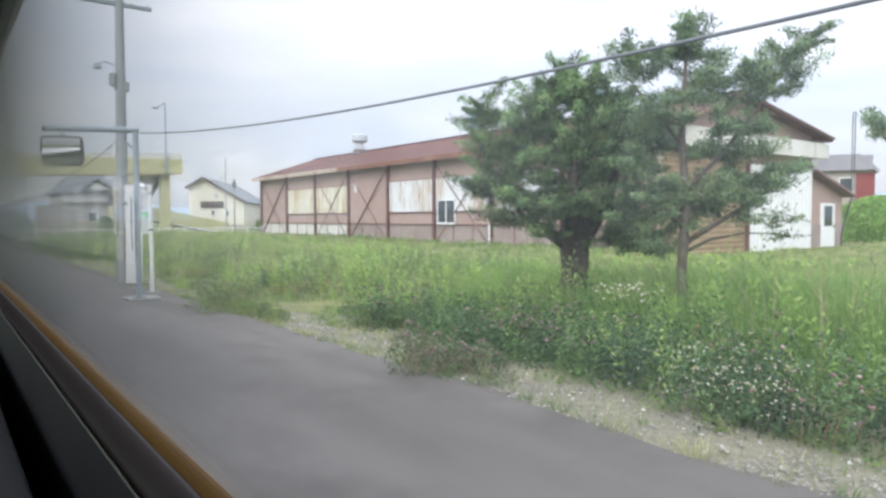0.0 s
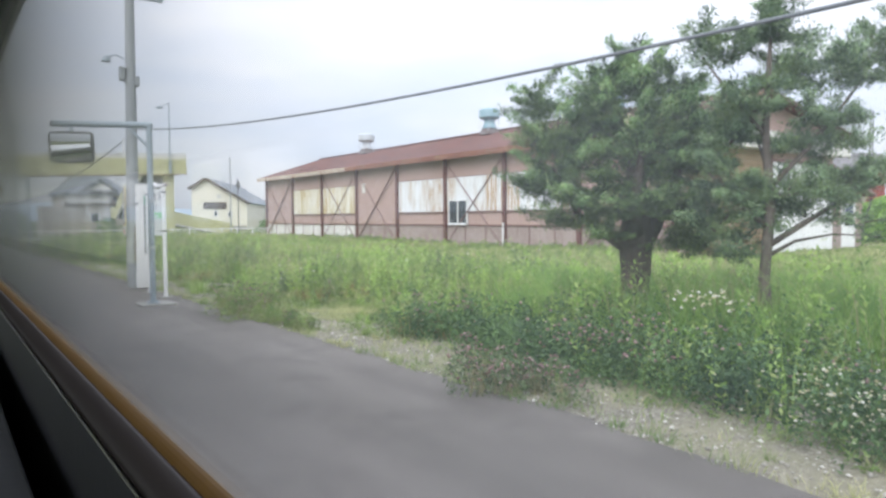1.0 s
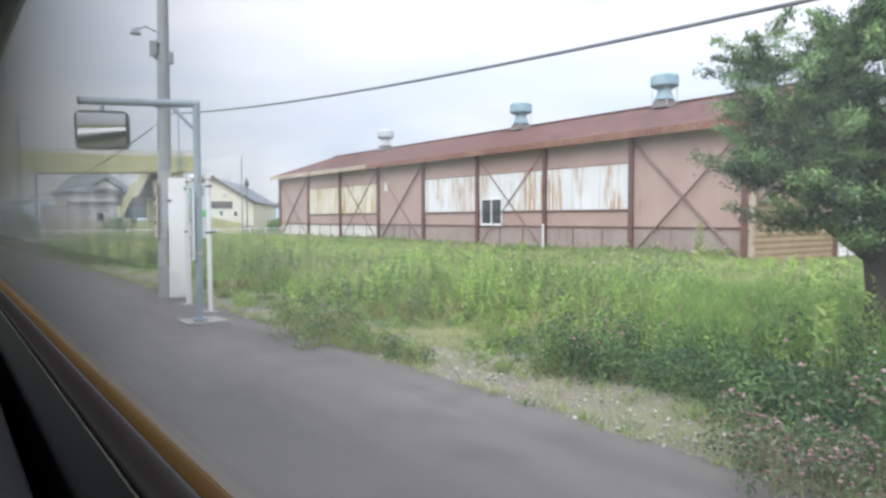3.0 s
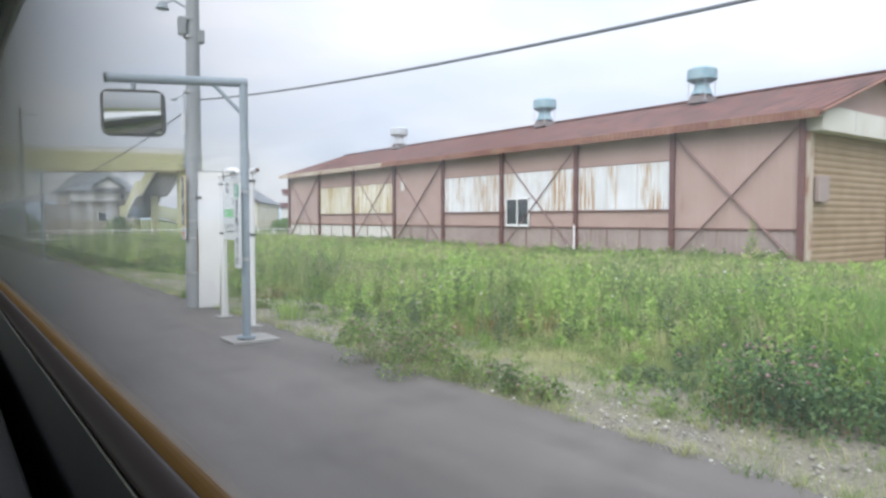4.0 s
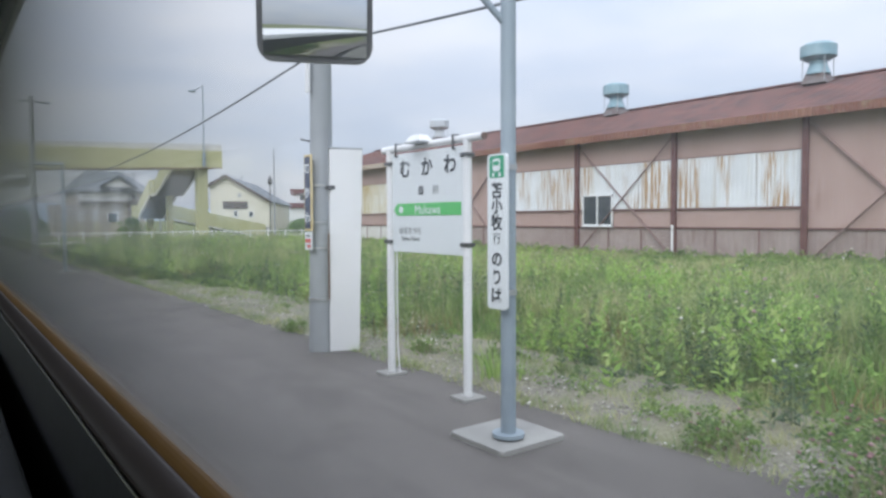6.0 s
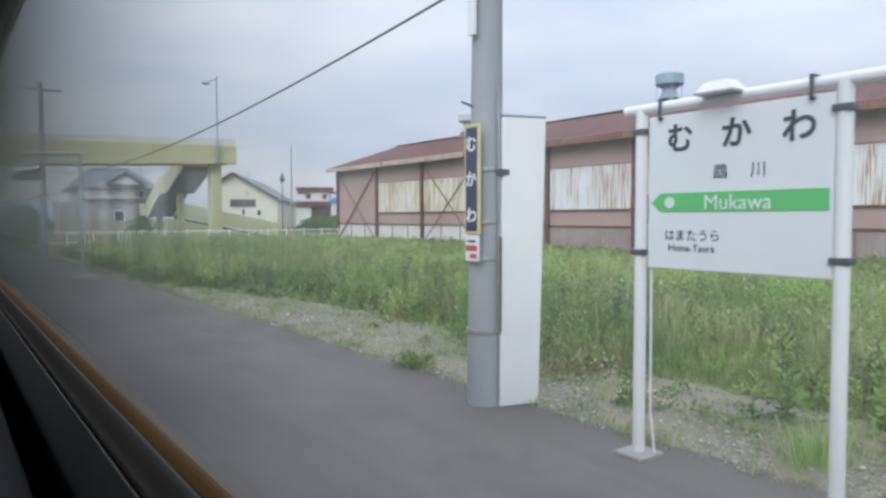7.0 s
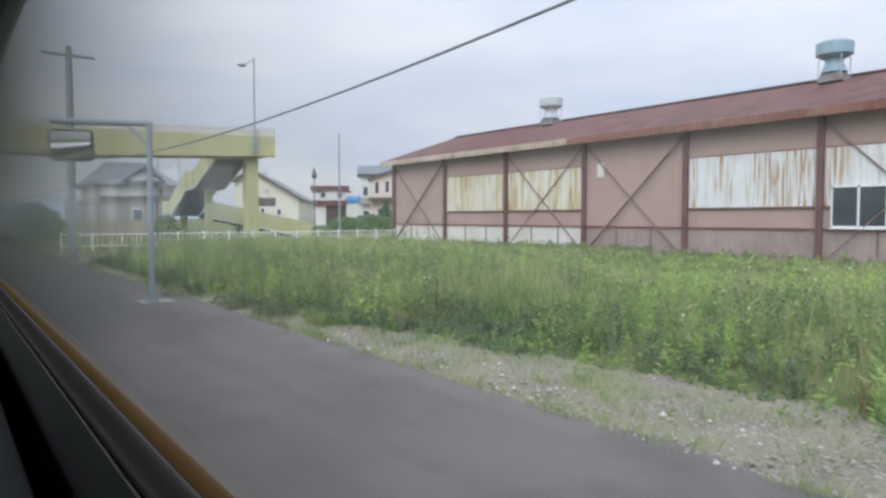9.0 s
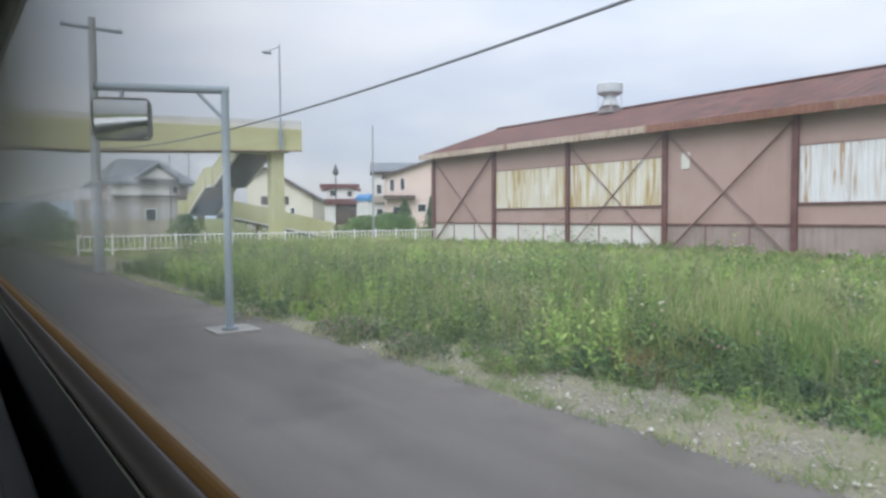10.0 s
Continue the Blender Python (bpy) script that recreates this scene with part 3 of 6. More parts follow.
# ---- train carriage round the camera ----
def build_carriage():
    car = thing("train_carriage", (-1.2, 11.0, -0.9), "diesel train carriage with one long window beside the platform", "train")
    ox, oy, oz = 1.2, -11.0, 0.9            # back to world figures

    def b(name, material, *specs, label="", parent=car, bevel=0.0):
        return part(name, boxes(*[(x0 + ox, x1 + ox, y0 + oy, y1 + oy, z0 + oz, z1 + oz) for x0, x1, y0, y1, z0, z1 in specs], bevel=bevel), material, parent, label)

    A, B = -4.0, 64.0                      # the cabin's ends along the track; B is stretched to keep the pane's reflections even
    b("floor", "interior", (-2.6, 0.114, A, B, 0.20, 0.26))
    b("ceiling", "ceiling", (-2.65, 0.24, A, B, 2.40, 2.50))
    b("side_wall", "interior", (0.117, 0.150, A, B, 0.20, EYE - 0.2085), (0.1505, 0.20, A, B, 0.20, EYE - 0.32), label="dark vinyl lining under the window")
    b("outer_skin", "carriage_paint", (0.201, 0.24, A - 0.2, B + 0.2, -0.45, EYE - 0.32))
    b("header", "interior", (0.115, 0.20, A, B, EYE + 0.56, 2.40), (0.201, 0.24, A - 0.2, B + 0.2, EYE + 0.66, 2.40))
    b("end_wall", "interior", (-2.6, 0.20, A - 0.2, A - 0.003, 0.20, 2.40))
    b("end_wall", "interior", (-2.6, 0.20, B + 0.003, B + 0.2, 0.20, 2.40))
    b("far_wall", "pillar", (-2.65, -2.6, A, B, 0.20, 0.75), (-2.65, -2.6, A, B, 2.33, 2.40))
    for i in range(32):                     # deep unseen pillars, added so the pane mirrors dark at flat angles, where they close up
        b("reflection_baffle", "pillar", (-2.65, -2.425, A + 2.12 * i, A + 2.12 * i + 0.25, 0.753, 2.327))
    b("underframe", "dark_metal", (-2.3, -0.05, A + 1, B - 1, -0.75, 0.197))
    # sill: amber bead at the glass, a rounded grey rail and a thin bright strip
    bead = bmesh.new()
    prism(bead, [(x + ox, z + EYE + oz) for x, z in ((0.1525, -0.1835), (0.1490, -0.1838), (0.1455, -0.1850), (0.1425, -0.1868), (0.1402, -0.1885), (0.1402, -0.1925), (0.1525, -0.1925))], "y", A + oy, B + oy)
    sill = bmesh.new()
    prism(sill, [(x + ox, z + EYE + oz) for x, z in ((0.1525, -0.1928), (0.1398, -0.1928), (0.1398, -0.1888), (0.1360, -0.1885), (0.1310, -0.1900), (0.1270, -0.1922), (0.1235, -0.1950), (0.1210, -0.1980), (0.1192, -0.2015), (0.1182, -0.2068), (0.1525, -0.2068))], "y", A + oy, B + oy)
    sill_ob = part("sill", sill, "rail_dark", car, "rounded grey vinyl window sill", True)
    part("glazing_bead", bead, "bead", sill_ob, "amber-brown window bead")
    strip = bmesh.new()
    rod(strip, (0.1160 + ox, A + oy, EYE - 0.2085 + oz), (0.1160 + ox, B + oy, EYE - 0.2085 + oz), 0.0011, seg=8)
    part("edge_strip", strip, "chrome", sill_ob, "thin bright metal strip")
    b("heater_ledge", "interior", (0.045, 0.078, A, B, EYE - 0.90, EYE - 0.30), bevel=0.004)
    pane = b("window_pane", "carriage_glass", (0.153, 0.157, A, B, EYE - 0.1915, EYE + 0.559), label="dusty clear window glass")
    pane.visible_shadow = False
    pane.data.materials.append(M["clear"])
    for q in pane.data.polygons:                # the inner face alone carries the gloss and the dust
        q.material_index = 0 if q.normal.x < -0.9 else 1
    # the window's forward jamb, with its two metal latches
    b("window_jamb", "rail_dark", (0.118, 0.1525, B - 0.06, B - 0.002, EYE - 0.1825, EYE + 0.555), bevel=0.006)
    b("latch", "chrome", (0.085, 0.112, B - 0.30, B - 0.26, EYE - 0.150, EYE - 0.142), bevel=0.003)
    b("latch", "chrome", (0.085, 0.112, B - 0.30, B - 0.26, EYE - 0.190, EYE - 0.184), bevel=0.003)
    # bogies
    for y in (2.0, 20.0):
        for dy in (-1.0, 1.0):
            for x in (-1.75, -0.65):
                part("wheel", rods(((x - 0.06 + ox, y + dy + oy, -0.56 + oz), (x + 0.06 + ox, y + dy + oy, -0.56 + oz), 0.43), seg=20), "dark_metal", car)
    return car


build_carriage()


# ---- warehouse ----
WX, Y0 = 22.4, 16.0                        # front wall, near gable
COLS = [15.99, 20.75, 25.54, 30.34, 35.12, 40.02, 45.0, 49.93, 55.06]      # posts along the front, near to far
RX, RZ = 27.6, 6.84                        # ridge
EZ = 4.93                                  # eave


def build_warehouse():
    house = thing("warehouse", (WX, Y0, 0), "long brown-pink steel warehouse with a rusty red roof", "warehouse")

    def P(name, bm, material, label="", parent=house, smooth=False):
        bmesh.ops.translate(bm, verts=bm.verts, vec=(-WX, -Y0, 0))
        return part(name, bm, material, parent, label, smooth)

    # cladding bay by bay, between the posts
    for k in range(8):
        a, b = COLS[k], COLS[k + 1]
        bm = bmesh.new()
        ribbed(bm, "y", a, b, 0.30, 0.005, (WX, 1.21), (WX, EZ - 0.02))
        P("wall_panel", bm, "cladding")
        bm = bmesh.new()
        ribbed(bm, "y", a, b, 0.24, 0.012, (WX + 0.02, -0.1), (WX + 0.02, 1.2))
        P("lower_panel", bm, "off_white" if k >= 5 else "dado", "pale lower sheets" if k >= 5 else "")
        bm = bmesh.new()
        box(bm, WX - 0.05, WX - 0.003, a + 0.06, b - 0.06, 1.155, 1.215)
        P("girt", bm, "post_red")
        for s in (0.32, 0.66):
            bm = bmesh.new()
            box(bm, WX - 0.03, WX + 0.005, a + (b - a) * s - 0.025, a + (b - a) * s + 0.025, -0.1, 1.15)
            if k not in (0, 3):
                P("stud", bm, "brace")
            else:
                bm.free()
    # posts
    for k, y in enumerate(COLS):
        bm = boxes((WX - 0.16, WX - 0.003, y - 0.065, y + 0.065, -0.15, EZ - 0.05), (WX - 0.17, WX - 0.155, y - 0.10, y + 0.10, -0.15, EZ - 0.06))
        P("post", bm, "post_red")
    # a white downpipe stub at the third post
    P("downpipe", rods(((WX - 0.2, 25.54, -0.1), (WX - 0.2, 25.54, 1.3), 0.045)), "white_paint", "short white downpipe")
    # white and yellowed sheets over the window bays: k counted from the near gable
    for k, tone, n in ((1, "white_sheet", 3), (2, "white_sheet", 3), (3, "white_sheet", 3), (5, "yellow_sheet", 3), (6, "yellow_sheet", 3)):
        a, b = COLS[k] + 0.11, COLS[k + 1] - 0.11
        for i in range(n):
            bm = bmesh.new()
            ribbed(bm, "y", a + (b - a) * i / n + (0.012 if i else 0), a + (b - a) * (i + 1) / n, 0.165, 0.014, (WX - 0.045 - 0.008 * (i % 2), 1.92), (WX - 0.045 - 0.008 * (i % 2), 3.74))
            P("boarding_sheet", bm, tone, "rust-streaked white corrugated sheet" if tone == "white_sheet" else "yellowed rusty corrugated sheet")
        P("sheet_rail", boxes((WX - 0.085, WX - 0.004, a, b, 1.855, 1.918)), "post_red")
        P("sheet_rail", boxes((WX - 0.07, WX - 0.004, a, b, 3.745, 3.79)), "brace")
    # crossed braces on five bays
    for k, kind in ((0, 2), (2, 2), (4, 2), (5, 2), (7, 2)):
        a, b = COLS[k] + 0.1, COLS[k + 1] - 0.1
        for n, (p, q) in enumerate((((a, 0.1), (b, EZ - 0.35)), ((b, 0.1), (a, EZ - 0.35)))):
            bm = bmesh.new()
            x = WX - 0.10 - 0.035 * n
            broad = k == 0 or (n == 1 and k in (4, 7))           # broad flat bars in the old paint, slimmer newer ones
            beam(bm, (x, p[0], p[1]), (x, q[0], q[1]), 0.03, 0.13 if broad else 0.06)
            P("brace", bm, "brace_faded" if broad else "brace")
    # a small pale notice on the fifth bay
    P("notice_plate", boxes((WX - 0.05, WX - 0.022, 39.0, 39.35, 3.25, 3.85)), "off_white", "small blank pale plate")
    # sliding window in the boarded bay
    wy0, wy1, wz0, wz1 = 28.42, 30.0, 1.24, 2.53
    win = P("window", boxes((WX - 0.10, WX - 0.065, wy0 + 0.05, wy1 - 0.05, wz0 + 0.05, wz1 - 0.05)), "window_dark", "white-framed sliding window with dark panes")
    for s in ((wy0, wy0 + 0.05, wz0, wz1), (wy1 - 0.05, wy1, wz0, wz1), (wy0, wy1, wz0, wz0 + 0.06), (wy0, wy1, wz1 - 0.05, wz1), ((wy0 + wy1) / 2 - 0.03, (wy0 + wy1) / 2 + 0.03, wz0, wz1)):
        P("window_frame", boxes((WX - 0.14, WX - 0.06, *s)), "white_paint", parent=win)
    P("window_sill", boxes((WX - 0.17, WX - 0.06, wy0 - 0.03, wy1 + 0.03, wz0 - 0.04, wz0)), "white_paint", parent=win)
    # gable walls and back wall
    RW = 35.3
    for y, name in ((COLS[8], "far_gable"), (COLS[0], "near_gable")):
        bm = bmesh.new()
        prism(bm, [(WX, -0.15), (RW, -0.15), (RW, 5.5), (RX, RZ - 0.08), (WX, EZ - 0.03)], "y", y - 0.06 if y > 30 else y, y if y > 30 else y + 0.1)
        P(name, bm, "cladding")
    P("back_wall", boxes((RW - 0.1, RW, COLS[0] + 0.1, COLS[8] - 0.1, -0.15, 5.45)), "cladding")
    # roof: ribbed sheets with an overhang, a turned-down rusty edge and a ridge cap
    a, b = COLS[0] - 0.75, COLS[8] + 0.55
    for ex, ez, name in ((21.75, 4.92, "roof"), (35.9, 5.48, "back_roof")):
        bm = bmesh.new()
        n = int((b - a) / 0.42)
        prof = []
        for i in range(n):
            s = a + (b - a) * i / n
            p = (b - a) / n
            prof += [(s, 0), (s + 0.80 * p, 0), (s + 0.86 * p, 0.018), (s + 0.94 * p, 0.018)]
        prof.append((b, 0))
        rows = [[bm.verts.new((x, s, z + d)) for s, d in prof] for x, z in ((ex, ez), (RX, RZ))]
        under = [[bm.verts.new((x, s, z - 0.05)) for s in (a, b)] for x, z in ((ex, ez), (RX, RZ))]
        for i in range(len(prof) - 1):
            bm.faces.new((rows[0][i], rows[0][i + 1], rows[1][i + 1], rows[1][i]))
        bm.faces.new((under[0][0], under[1][0], under[1][1], under[0][1]))
        bm.faces.new((under[0][0], under[1][0], rows[1][0], rows[0][0]))
        bm.faces.new((under[0][1], under[1][1], rows[1][-1], rows[0][-1]))
        P(name, bm, "roof", "rust-red ribbed metal roof")
        # hanging edge in short lengths
        m = 16
        for i in range(m):
            bm = bmesh.new()
            y0, y1 = a + (b - a) * i / m, a + (b - a) * (i + 1) / m - 0.006
            ribbed(bm, "y", y0, y1, 0.27 if i >= 10 else 0.21, 0.045 if i >= 10 else 0.022, (ex - 0.02 if ex < RX else ex + 0.02, ez - 0.24), (ex - 0.03 if ex < RX else ex + 0.03, ez + 0.03))
            P("roof_edge", bm, "fascia_pale" if i >= 10 else "fascia")
    P("ridge_cap", boxes((RX - 0.16, RX + 0.16, a, b, RZ - 0.01, RZ + 0.075), bevel=0.03), "roof")
    # barge boards at the near gable
    bm = bmesh.new()
    beam(bm, (21.75, a - 0.02, 4.84), (RX, a - 0.02, RZ - 0.06), 0.05, 0.22)
    P("barge_board", bm, "fascia")
    bm = bmesh.new()
    beam(bm, (35.9, a - 0.02, 5.40), (RX, a - 0.02, RZ - 0.06), 0.05, 0.22)
    P("barge_board", bm, "brace")
    P("soffit", boxes((21.8, WX - 0.01, a + 0.1, b - 0.1, 4.83, 4.86)), "brace")
    # roof ventilators
    VX, VZ = 26.95, RZ - 0.10
    for i, (y, cap) in enumerate(((22.5, "vent"), (32.0, "vent"), (46.5, "vent_white"))):
        base = bmesh.new()
        bmesh.ops.create_cone(base, cap_ends=True, segments=4, radius1=0.62, radius2=0.40, depth=0.5, matrix=Matrix.Translation((VX, y, VZ + 0.10)) @ Matrix.Rotation(radians(45), 4, "Z"))
        v = P("ventilator", base, "vent_rust", "round roof ventilator with a pale blue cap")
        P("neck", rods(((VX, y, VZ + 0.22), (VX, y, VZ + 0.58), 0.44, 0.31), ((VX, y, VZ + 0.56), (VX, y, VZ + 0.86), 0.31), seg=24), cap, parent=v)
        P("cap", rods(((VX, y, VZ + 0.72), (VX, y, VZ + 0.86), 0.38, 0.63), ((VX, y, VZ + 0.86), (VX, y, VZ + 1.28), 0.63), ((VX, y, VZ + 1.281), (VX, y, VZ + 1.38), 0.63, 0.48), seg=28), cap, parent=v)
        for s in range(4):
            c, d = math.cos(0.8 + s * math.pi / 2), math.sin(0.8 + s * math.pi / 2)
            P("stay", rods(((VX + c * 0.57, y + d * 0.57, VZ - 0.05), (VX + c * 0.55, y + d * 0.55, VZ + 0.96), 0.018), seg=6), "galv", parent=v)
    # gable front: white shutter case, roller shutter, white door leaves
    gy = COLS[0]
    bm = bmesh.new()
    prism(bm, [(WX + 0.02, 4.36), (35.4, 4.42), (35.4, 5.16), (23.5, 5.16), (WX + 0.02, 4.93)], "y", gy - 0.55, gy - 0.004)
    P("shutter_case", bm, "off_white", "long weathered white shutter case")
    P("shutter_case", boxes((35.42, 36.1, gy - 0.50, gy - 0.004, 4.45, 5.14), bevel=0.02), "off_white")
    for i in range(5):
        P("case_joint", boxes((WX + 2.4 * (i + 1), WX + 2.4 * (i + 1) + 0.03, gy - 0.556, gy - 0.545, 4.45, 5.15)), "dado")
    P("corner_frame", boxes((WX + 0.02, WX + 0.42, gy - 0.12, gy - 0.004, -0.1, 4.41)), "fascia_pale", "pale jamb with rusty edges")
    sh = P("roller_shutter", boxes((WX + 0.5, 29.0, gy - 0.03, gy - 0.004, -0.1, 4.4)), "shutter", "tan ribbed roller shutter, closed")
    for i in range(20):
        z = -0.05 + i * 0.222
        bm = bmesh.new()
        prism(bm, [(gy - 0.03, z), (gy - 0.045, z + 0.015), (gy - 0.060, z + 0.10), (gy - 0.045, z + 0.185), (gy - 0.03, z + 0.20)], "x", WX + 0.5, 29.0)
        P("slat", bm, "shutter", parent=sh)
    P("meter_box", boxes((WX + 0.55, WX + 1.25, gy - 0.28, gy - 0.102, 2.1, 2.95), bevel=0.02), "dado", "small brown box on the shutter")
    P("shutter_post", boxes((29.02, 29.2, gy - 0.16, gy - 0.004, -0.1, 4.4)), "post_red")
    for x0, x1 in ((29.22, 32.25), (32.27, 35.3)):
        bm = bmesh.new()
        ribbed(bm, "x", x0, x1, 0.4, 0.02, (gy - 0.05, -0.05), (gy - 0.05, 3.95))
        P("door_leaf", bm, "white_paint", "tall white sliding door leaf")
    P("door_rail", boxes((29.2, 35.3, gy - 0.14, gy - 0.004, 3.96, 4.08)), "brace")
    bm = bmesh.new()
    beam(bm, (29.4, gy - 0.09, 2.1), (35.2, gy - 0.09, 1.3), 0.02, 0.05)
    P("door_stay", bm, "galv")
    return house


build_warehouse()


def build_annex():
    an = thing("lean_to_annex", (35.52, 16.0, 0), "brown lean-to shed with a white door", "shed")

    def P(name, bm, material, label="", parent=an):
        return part(name, bm, material, parent, label)
    bm = bmesh.new()
    prism(bm, [(0, -0.15), (4.1, -0.15), (4.1, 2.65), (0, 3.75)], "y", 0.3, 6.0)
    P("wall", bm, "cladding")
    bm = bmesh.new()
    prism(bm, [(0.0, 3.80), (4.55, 2.58), (4.55, 2.70), (0.0, 3.92)], "y", -0.25, 6.3)
    P("roof", bm, "brace", "dull brown sheet roof")
    P("plinth", boxes((0, 4.1, 0.24, 0.297, -0.1, 1.15)), "dado")
    d = P("door", boxes((1.5, 3.1, 0.22, 0.298, -0.05, 2.25), bevel=0.01), "white_paint", "white door with a tall dark pane")
    P("pane", boxes((1.85, 2.75, 0.20, 0.218, 1.05, 2.1)), "window_dark", parent=d)
    P("door_handle", boxes((2.9, 2.97, 0.16, 0.218, 0.95, 1.1)), "galv", parent=d)
    P("gutter_pipe", rods(((4.3, -0.1, 2.55), (4.3, 0.2, 1.4), 0.05), ((4.3, 0.2, 1.4), (3.9, 0.2, 0.6), 0.05), ((3.9, 0.2, 0.6), (3.9, 0.2, -0.1), 0.05)), "dark_metal", "dark gutter pipe")


build_annex()


# ---- platform furniture ----
def build_gantry(x, y, with_plate):
    """A bent steel post with an arm over the platform that carries a drivers' mirror."""
    g = thing("mirror_gantry", (x, y, 0), "blue-grey steel post with an arm carrying a driver's mirror", "mirror post", "mirror posts on the platform", turn=-25.2)      # the arm reaches out over the track at a slant
    part("post", rods(((0, 0, 0.045), (0, 0, 3.27), 0.052), seg=20), "steel_grey", g, smooth=False)
    part("arm", rods(((0.05, 0, 3.25), (-1.58, 0, 3.25), 0.056), seg=20), "steel_grey", g)
    part("brace", rods(((-0.36, 0, 3.22), (-0.02, 0, 2.86), 0.024)), "steel_grey", g)
    part("arm_cap", rods(((-1.60, 0, 3.25), (-1.57, 0, 3.25), 0.062), seg=20), "dark_metal", g)
    foot = rounded(bmesh.new(), "z", 0.065, 0.085, 0.30, 0.285, 0.03, -0.02, 0.035)
    bmesh.ops.bevel(foot, geom=[e for e in foot.edges if all(v.co.z > 0 for v in e.verts)], offset=0.02, segments=2, affect="EDGES", profile=0.5)
    part("footing", foot, "concrete", g, "pale concrete footing").rotation_euler = (0, 0, radians(25.2))      # the slab lies square to the track
    part("base_flange", rods(((0, 0, 0.05), (0, 0, 0.075), 0.11), seg=20), "steel_grey", g)
    tilt = Matrix.Rotation(radians(6), 3, "X")
    case = rounded(bmesh.new(), "y", -1.28, 2.832, 0.36, 0.278, 0.10, -0.05, 0.03)
    bmesh.ops.rotate(case, cent=(-1.28, 0, 2.832), matrix=tilt, verts=case.verts)
    mirror = part("mirror", case, "dark_metal", g, "rounded rectangular mirror in a dark casing")
    bm = bmesh.new()
    n = 14
    rows = []
    for i in range(n + 1):
        u = -1 + 2 * i / n
        row = []
        for j in range(n + 1):
            w = -1 + 2 * j / n
            row.append(bm.verts.new((-1.28 + 0.322 * u, -0.054 - 0.030 * (2 - u * u - w * w) * 0.5, 2.832 + 0.244 * w)))
        rows.append(row)
    for i in range(n):
        for j in range(n):
            bm.faces.new((rows[i][j], rows[i + 1][j], rows[i + 1][j + 1], rows[i][j + 1]))
    bmesh.ops.rotate(bm, cent=(-1.28, 0, 2.832), matrix=tilt, verts=bm.verts)
    part("mirror_face", bm, "mirror", mirror, "convex mirror glass", True)
    part("hanger", rods(((-1.28, -0.01, 3.09), (-1.28, 0, 3.22), 0.03)), "steel_grey", mirror)
    if with_plate:
        px0, PY = -0.108, -0.005
        plate = rounded(bmesh.new(), "x", PY, 1.4625, 0.096, 0.5225, 0.028, px0, px0 + 0.02)
        pl = part("boarding_plate", plate, "sign_white", g, "tall white boarding sign with dark lettering")
        pl.rotation_euler = (0, 0, radians(25.2))          # the plate itself faces the track squarely
        part("icon_field", rounded(bmesh.new(), "x", PY, 1.900, 0.072, 0.074, 0.014, px0 - 0.003, px0 - 0.0005), "sign_teal", pl, "green square with a white train sign")
        part("train_icon", rounded(bmesh.new(), "x", PY, 1.912, 0.036, 0.042, 0.018, px0 - 0.006, px0 - 0.0035), "sign_white", pl)
        part("icon_window", rounded(bmesh.new(), "x", PY, 1.922, 0.027, 0.014, 0.007, px0 - 0.009, px0 - 0.0065), "sign_teal", pl)
        part("icon_foot", boxes((px0 - 0.006, px0 - 0.0035, PY - 0.042, PY - 0.022, 1.833, 1.860)), "sign_white", pl)
        part("icon_foot", boxes((px0 - 0.006, px0 - 0.0035, PY + 0.022, PY + 0.042, 1.833, 1.860)), "sign_white", pl)
        for ch, z, s in (("苫", 1.742, 0.112), ("小", 1.640, 0.112), ("牧", 1.527, 0.112), ("行", 1.418, 0.082), ("の", 1.277, 0.112), ("り", 1.157, 0.112), ("ば", 1.035, 0.112)):
            letters(ch, s, "ink", pl, px0 - 0.002, PY, z)
        for z in (1.05, 1.9):
            part("clamp", rods(((0, 0, z - 0.02), (0, 0, z + 0.02), 0.060), ((-0.072, -0.075, z), (0, -0.03, z), 0.012), seg=20), "galv", g)
    return g


build_gantry(3.135, 13.875, True)
build_gantry(3.12, 33.40, False)


